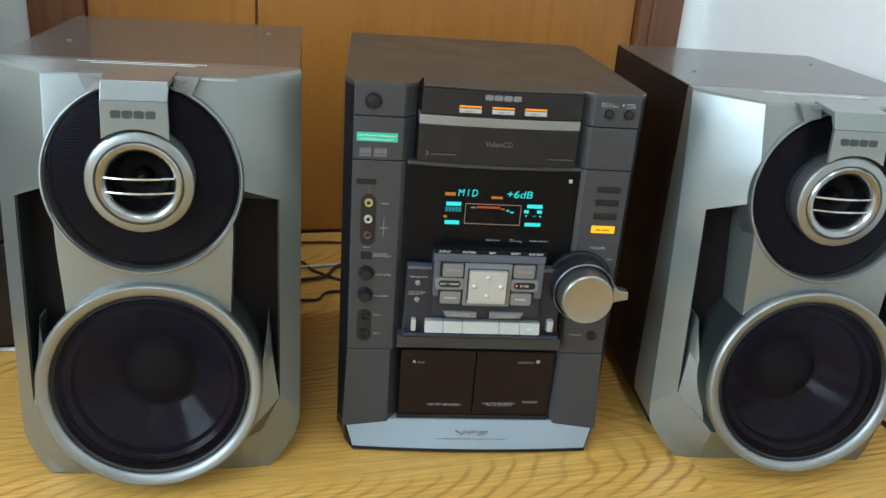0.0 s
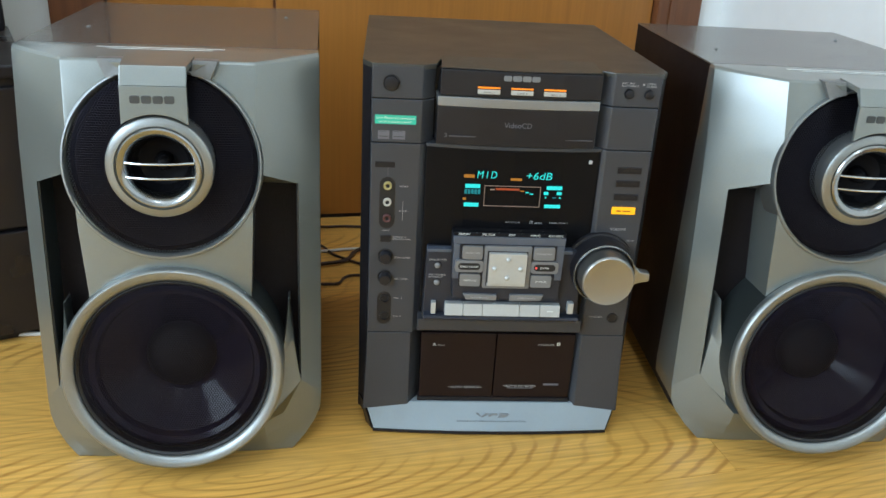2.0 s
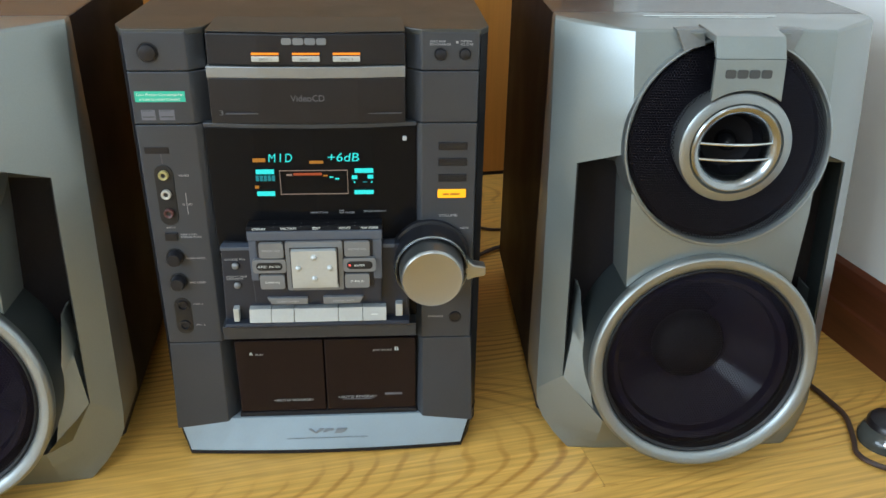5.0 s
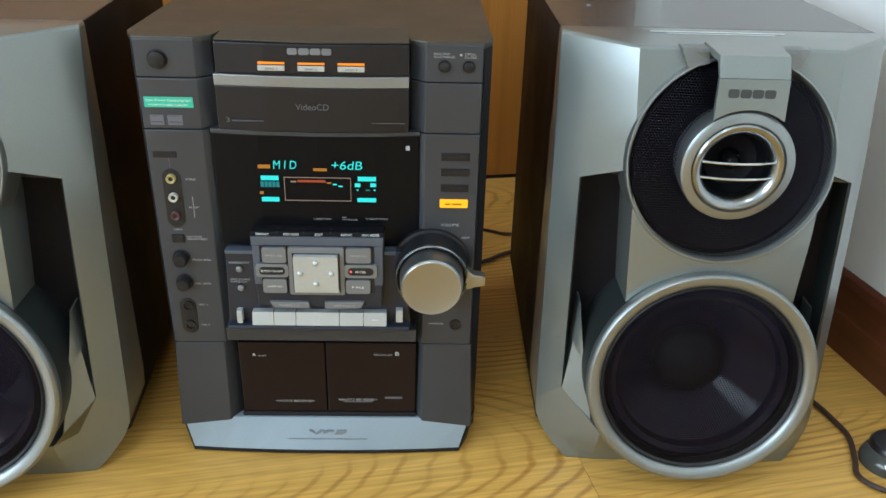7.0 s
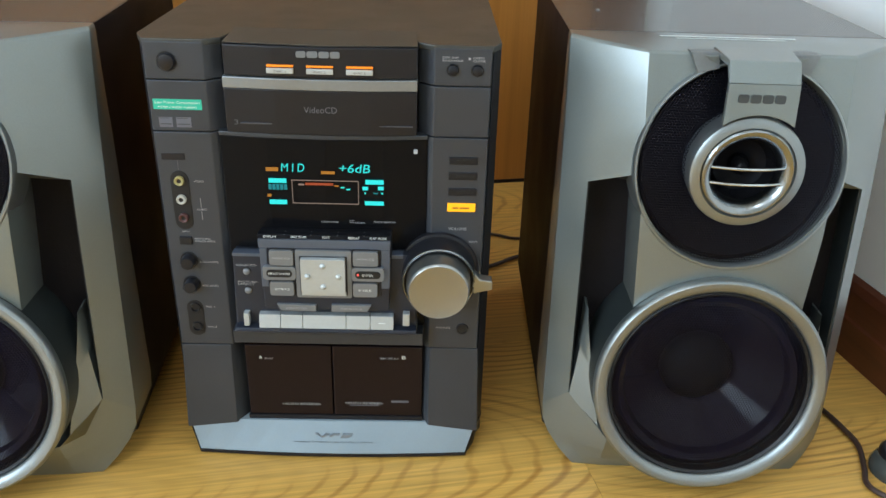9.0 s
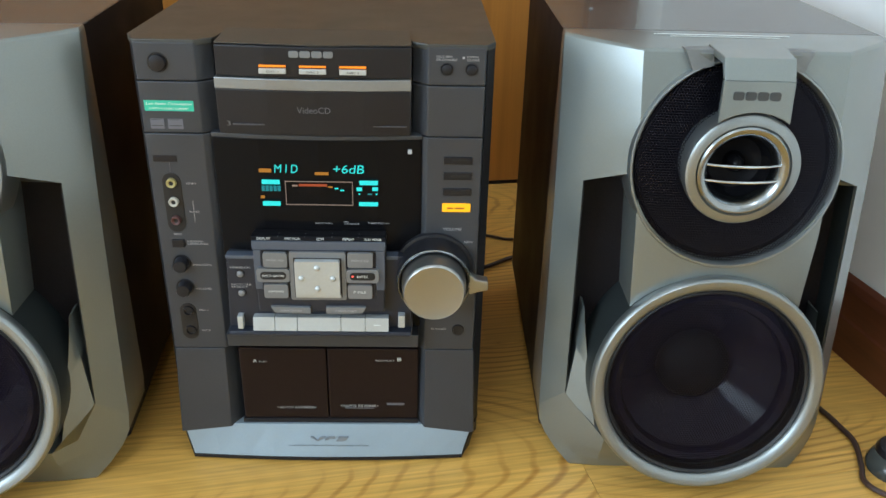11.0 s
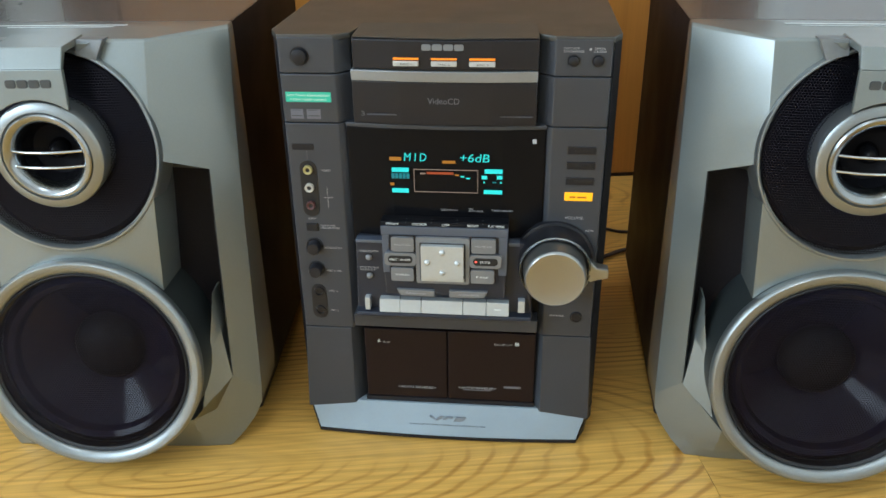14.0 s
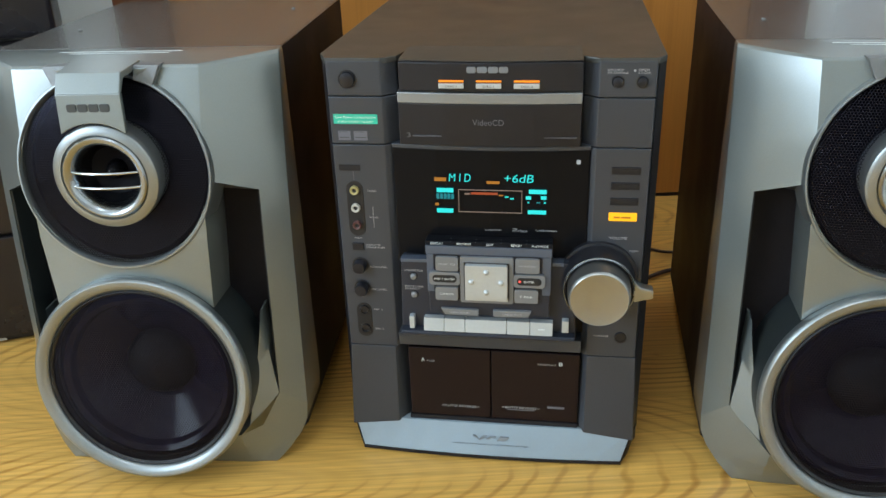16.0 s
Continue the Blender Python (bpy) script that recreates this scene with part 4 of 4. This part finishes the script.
for z, words in ((0.2000, "KARAOKE PON"), (0.1815, "PICTURE\nEFFECT")):
    part("dot_key", lathe([(0.0030, 0.0), (0.0028, -0.0016), (0.0015, -0.0024), (0.0, -0.0026)], 0.0772, -0.012, z, 24), KEY_DARK, panel, "small grey key", True)
    part("dot_ring", lathe([(0.0040, 0.0), (0.0038, -0.0005), (0.0030, -0.0004)], 0.0772, -0.012, z, 24), BLACK, panel, "", True)
    lettering(words, 0.0690, 0.0858, z + 0.0050, z + (0.0070 if "\n" not in words else 0.0090), -0.0123, PRINT, panel)
for pts, words in (([(0.1030, 0.1742), (0.1368, 0.1736), (0.1368, 0.1676), (0.1065, 0.1680)], "SURROUND"), ([(0.1500, 0.1742), (0.1842, 0.1742), (0.1808, 0.1680), (0.1500, 0.1674)], "CINEMA SPACE")):
    k = part("slim_key", prism(pts, "y", PY - 0.0030, PY + 0.002, 0.0006), KEY_DARK, panel, "slim grey key")
    lettering(words, pts[0][0] + 0.008, pts[0][0] + 0.026, 0.1698, 0.1716, PY - 0.0032, PRINT, k)
for x0, x1 in ((0.0862, 0.1045), (0.1050, 0.1238), (0.1243, 0.1615), (0.1620, 0.1825), (0.1830, 0.2030)):
    bm = prism(rounded(x0, x1, 0.1492, 0.1610, 0.0006), "y", -0.0215, -0.010, 0.0006)
    for v in bm.verts:
        v.co.y += (v.co.z - 0.1492) * 0.25
    k = part("transport_key", bm, KEY, panel, "light grey transport key")
    if x0 > 0.18:
        part("fine_print", block((x0 + x1) / 2 - 0.003, (x0 + x1) / 2 + 0.003, -0.0204, -0.0195, 0.1545, 0.1553, 0), WHITE_INK, k)
for x0, x1, z0, z1 in ((0.0725, 0.0772, 0.1490, 0.1615), (0.2112, 0.2172, 0.1515, 0.1635)):
    part("end_key", block(x0, x1, -0.0185, -0.010, z0, z1, 0.0006), KEY, panel, "narrow light key")
bm = prism([(-0.0120, 0.1485), (-0.0200, 0.1478), (-0.0210, 0.1445), (-0.0150, 0.1405), (0.0, 0.1400), (0.0, 0.1485)], "x", 0.0650, 0.2230, 0.0008)
part("panel_sill", bm, STEEL_BLUE, panel, "sill below the keys")
bm = prism([(-0.0120, 0.1398), (-0.010, 0.1260), (0.004, 0.1172), (0.03, 0.1172), (0.03, 0.1398)], "x", 0.0600, 0.2290, 0.001)
part("middle_band", bm, GRAPHITE, U, "grey band")

# volume knob
KX, KZ = 0.2415, 0.2005
part("knob_collar", lathe([(0.0345, 0.002), (0.0345, -0.0018), (0.0338, -0.0030), (0.0320, -0.0038), (0.0300, -0.0038)], KX, 0.0, KZ, 72), GRAPHITE_DARK, U, "dark knob collar", True)
part("jog_ring", lathe([(0.0316, -0.002), (0.0314, -0.0235), (0.0300, -0.0262), (0.0284, -0.0262), (0.0280, -0.0225), (0.0279, -0.0120)], KX, 0.0, KZ, 72), GRAPHITE_DARK, U, "dark jog ring", True)
part("jog_rim", lathe([(0.0309, -0.0245), (0.0310, -0.0265), (0.0303, -0.0275), (0.0294, -0.0272), (0.0290, -0.0255)], KX, 0.0, KZ, 72), BEZEL, U, "thin chrome rim", True)
lever = prism([(KX + 0.0285, KZ - 0.0020), (KX + 0.0300, KZ + 0.0095), (KX + 0.0350, KZ + 0.0040), (KX + 0.0455, KZ + 0.0022), (KX + 0.0457, KZ - 0.0062), (KX + 0.0360, KZ - 0.0082), (KX + 0.0300, KZ - 0.0105)], "y", -0.0275, -0.0165, 0.0014)
part("jog_lever", lever, BRUSHED, U, "pointed jog lever")
part("knob", lathe([(0.0272, -0.010), (0.0270, -0.0300), (0.0262, -0.0400), (0.0257, -0.0425)], KX, 0.0, KZ, 80), KNOB_SIDE, U, "large satin silver volume knob", True)
part("knob_face", lathe([(0.0258, -0.0423), (0.0250, -0.0440), (0.0242, -0.0446), (0.0232, -0.0442), (0.0, -0.0440)], KX, 0.0, KZ, 80), BRUSHED, U, "satin champagne knob face", True)

# cassette decks
for x0, x1 in ((0.0655, 0.1447), (0.1457, 0.2290)):
    d = part("cassette_door", block(x0, x1, 0.001, 0.03, 0.0380, 0.1165, 0.0012), DECK, U, "dark smoked cassette door")
    if x0 < 0.1:
        lettering("A", 0.0780, 0.0812, 0.1012, 0.1050, 0.0007, WHITE_INK, d)
        lettering("PLAY", 0.0835, 0.0910, 0.1012, 0.1030, 0.0007, PRINT, d)
        lettering("<AUTO REVERSE>", 0.0965, 0.1335, 0.0495, 0.0520, 0.0007, PRINT, d)
    else:
        lettering("B", 0.2100, 0.2135, 0.1035, 0.1073, 0.0007, WHITE_INK, d)
        lettering("REC/PLAY", 0.1900, 0.2075, 0.1032, 0.1050, 0.0007, PRINT, d)
        lettering("<AUTO REVERSE>", 0.1560, 0.1925, 0.0515, 0.0540, 0.0007, PRINT, d)
        part("fine_print", block(0.1605, 0.1880, 0.0006, 0.002, 0.0498, 0.0506, 0), PRINT_DIM, d)
        part("fine_print", block(0.2000, 0.2165, 0.0006, 0.002, 0.0540, 0.0562, 0), PRINT_DIM, d)
part("deck_sill", block(0.0640, 0.2300, 0.0, 0.03, 0.0330, 0.0378, 0.0008), GRAPHITE_DARK, U)

# base lip
LIP_STEPS = [k / 10 for k in range(11)]


def lip_ring(x0, x1, y, bow, z, back):
    return [(x0 + (x1 - x0) * t, y - bow * (1 - (2 * t - 1) ** 2), z) for t in LIP_STEPS] + [(x1, back, z), (x0, back, z)]


part("base_plate", loft([lip_ring(0.0172, 0.2722, -0.0122, 0.005, 0.002, 0.04), lip_ring(0.0172, 0.2722, -0.0122, 0.005, 0.0055, 0.04)], 0.0004), GRAPHITE_DARK, U, "dark base edge")
for s in (-1, 1):
    x = (lambda v: v if s < 0 else 0.2890 - v)
    part("base_cheek", loft([[(x(0.0172), -0.0112, 0.0020), (x(0.0172), 0.03, 0.0020), (x(0.0090), 0.03, 0.0020), (x(0.0090), 0.006, 0.0020)], [(x(0.0072), -0.0018, 0.0300), (x(0.0072), 0.03, 0.0300), (x(0.0010), 0.03, 0.0300), (x(0.0010), 0.018, 0.0300)]], 0.0006), CASE_BLACK, U, "near-black base corner")
lip = part("base_lip", loft([lip_ring(0.0178, 0.2716, -0.0118, 0.005, 0.0057, 0.010), lip_ring(0.0080, 0.2812, -0.0015, 0.001, 0.0335, 0.022)], 0.0005), LIP, U, "pale blue-silver bowed base lip")


def on_lip(z):
    return -0.0168 + (z - 0.0057) / 0.0278 * 0.0143 - 0.0002


for pts in ([(0.128, 0.0235), (0.1305, 0.0235), (0.134, 0.0205), (0.138, 0.0235), (0.142, 0.0235), (0.135, 0.0190)], [(0.141, 0.0205), (0.1445, 0.0235), (0.151, 0.0235), (0.151, 0.0222), (0.146, 0.0222), (0.144, 0.0205)], [(0.1515, 0.0190), (0.1545, 0.0235), (0.1635, 0.0235), (0.161, 0.0200), (0.158, 0.0190)]):
    part("lip_mark", prism(pts, "y", on_lip(0.0190), on_lip(0.0240) + 0.001, 0), BADGE, lip)
lettering("VARIABLE ATTENUATION CONTROL SYSTEM", 0.1075, 0.1825, 0.0150, 0.0166, on_lip(0.0150), PRINT_DARK, lip)
for x in (0.03, 0.257):
    part("foot", lathe([(0.012, 0.0), (0.012, -0.0125), (0.0, -0.0125)], 0, 0, 0, 24), BLACK, U).matrix_local = pose(x, 0.06, 0.0128, 90, 0, 0)
    part("foot", lathe([(0.012, 0.0), (0.012, -0.0125), (0.0, -0.0125)], 0, 0, 0, 24), BLACK, U).matrix_local = pose(x, 0.27, 0.0128, 90, 0, 0)

# ---- other things ----
stand = empty("tv_stand", pose(-0.1675, 1.165, 0, 0, 0, 27), "low black lacquered stand against the wall", "stand")
part("body", block(-0.85, 0.02, 0.004, 0.27, 0.0, 0.325, 0.003), LACQUER, stand)
part("drawer_front", block(-0.85, 0.02, -0.008, 0.003, 0.012, 0.145, 0.002), LACQUER, stand)
part("drawer_front", block(-0.85, 0.02, -0.008, 0.003, 0.150, 0.315, 0.002), LACQUER, stand)
part("top_board", block(-0.86, 0.025, -0.010, 0.275, 0.3255, 0.340, 0.003), LACQUER, stand)
amp = empty("black_box", pose(-0.238, 1.345, 0.340, 0, 0, 27), "plain black box standing on the black stand", "box")
part("body", block(-0.42, 0.0, 0.0, 0.085, 0.004, 0.26, 0.006), LACQUER, amp)
part("foot", block(-0.40, -0.02, 0.01, 0.075, 0.0, 0.0045, 0.001), BLACK, amp)


def cable(points, radius, mat, label):
    ob = part("cable", tube([Vector(p) for p in points], radius), mat, smooth=True)
    return tagged(ob, label, "cable")


cable([(0.845, 1.14, 0.004), (0.875, 1.095, 0.0035), (0.892, 1.061, 0.0035), (0.9, 1.033, 0.0035), (0.904, 1.006, 0.0035), (0.895, 0.972, 0.0035), (0.888, 0.952, 0.0035), (0.895, 0.937, 0.0035), (0.915, 0.926, 0.0035), (0.955, 0.922, 0.0035)], 0.0027, CABLE, "dark brown cable curling over the floor")
cable([(0.05, 1.560, 0.004), (0.14, 1.5525, 0.003), (0.2, 1.5592, 0.003), (0.35, 1.55, 0.003)], 0.0021, CABLE, "thin dark cable on the floor by the door")
cable([(0.06, 1.50, 0.004), (0.1475, 1.474, 0.003), (0.181, 1.4316, 0.003), (0.26, 1.39, 0.003), (0.36, 1.42, 0.003)], 0.0021, CABLE, "thin dark cable on the floor by the door")
cable([(0.06, 1.36, 0.004), (0.1557, 1.392, 0.005), (0.1958, 1.4112, 0.005), (0.212, 1.45, 0.005), (0.25, 1.49, 0.004)], 0.0030, CABLE, "dark cable behind the stereo")
cable([(0.07, 1.318, 0.004), (0.1622, 1.3275, 0.003), (0.19, 1.331, 0.003), (0.199, 1.352, 0.003), (0.215, 1.362, 0.003), (0.26, 1.36, 0.003)], 0.0021, CABLE, "thin dark cable behind the stereo")
cable([(0.02, 1.430, 0.003), (0.15, 1.4467, 0.003), (0.208, 1.4613, 0.003), (0.34, 1.48, 0.003)], 0.0025, CABLE_WHITE, "thin white cable on the floor by the door")
cable([(0.50, 1.50, 0.003), (0.5658, 1.4746, 0.003), (0.5993, 1.4649, 0.003), (0.68, 1.48, 0.003)], 0.0021, CABLE, "thin dark cable on the floor by the door")
cable([(0.50, 1.335, 0.004), (0.5567, 1.3726, 0.005), (0.5929, 1.4009, 0.005), (0.66, 1.43, 0.005)], 0.0030, CABLE, "dark cable behind the stereo")
cable([(-0.36, 1.08, 0.003), (-0.264, 1.122, 0.003), (-0.242, 1.148, 0.003), (-0.185, 1.160, 0.003), (-0.10, 1.165, 0.003)], 0.0028, CABLE_WHITE, "white cable on the floor beside the stand")

puck = empty("round_stopper", pose(0.928, 0.972, 0, 0, 0, 0), "small round clear plastic stopper with a black cap", "stopper")
part("base", lathe([(0.0265, 0.0), (0.0270, -0.006), (0.0240, -0.0130), (0.0180, -0.0170), (0.0, -0.0175)], 0, 0, 0, 40), CLEAR_GREY, puck, "clear grey plastic base", True).matrix_local = pose(0, 0, 0, -90, 0, 0)
part("cap", lathe([(0.0232, -0.010), (0.0230, -0.0190), (0.0205, -0.0225), (0.0120, -0.0245), (0.0, -0.0250)], 0, 0, 0, 40), LACQUER, puck, "black rounded cap", True).matrix_local = pose(0.004, 0.003, 0, -90, 0, 0)
part("pin", lathe([(0.003, 0.0), (0.003, -0.003), (0.0, -0.004)], 0, 0, 0, 16), CHROME, puck, "", True).matrix_local = pose(-0.012, -0.0195, 0.011, -30, 0, -30)

# ---- floor boards ----
BOARD_W, BOARD_L = 0.193, 1.20
ENDS = (-1.0, -0.50, -0.55, -0.367, -0.90)
rng = random.Random(4)
for row in range(19):
    v1 = -row * BOARD_W
    end = ENDS[row] if row < len(ENDS) else -rng.random() * BOARD_L
    for c in range(-3, 2):
        u0, u1 = max(end + c * BOARD_L, -3.2), min(end + (c + 1) * BOARD_L, 0.0115)
        if u1 - u0 < 0.05:
            continue
        heart = (-0.86, -0.689) if row == 3 and c == -1 else (u0 + (u1 - u0) * rng.random(), v1 - BOARD_W * (0.2 + 0.6 * rng.random()))
        bm = block(u0 + 0.0002 - heart[0], u1 - 0.0002 - heart[0], v1 - BOARD_W + 0.0002 - heart[1], v1 - 0.0002 - heart[1], -0.008, 0.0, 0.0003)
        ob = part("plank", bm, FLOOR_WOOD, floor)
        ob.matrix_local = pose(heart[0], heart[1], 0)
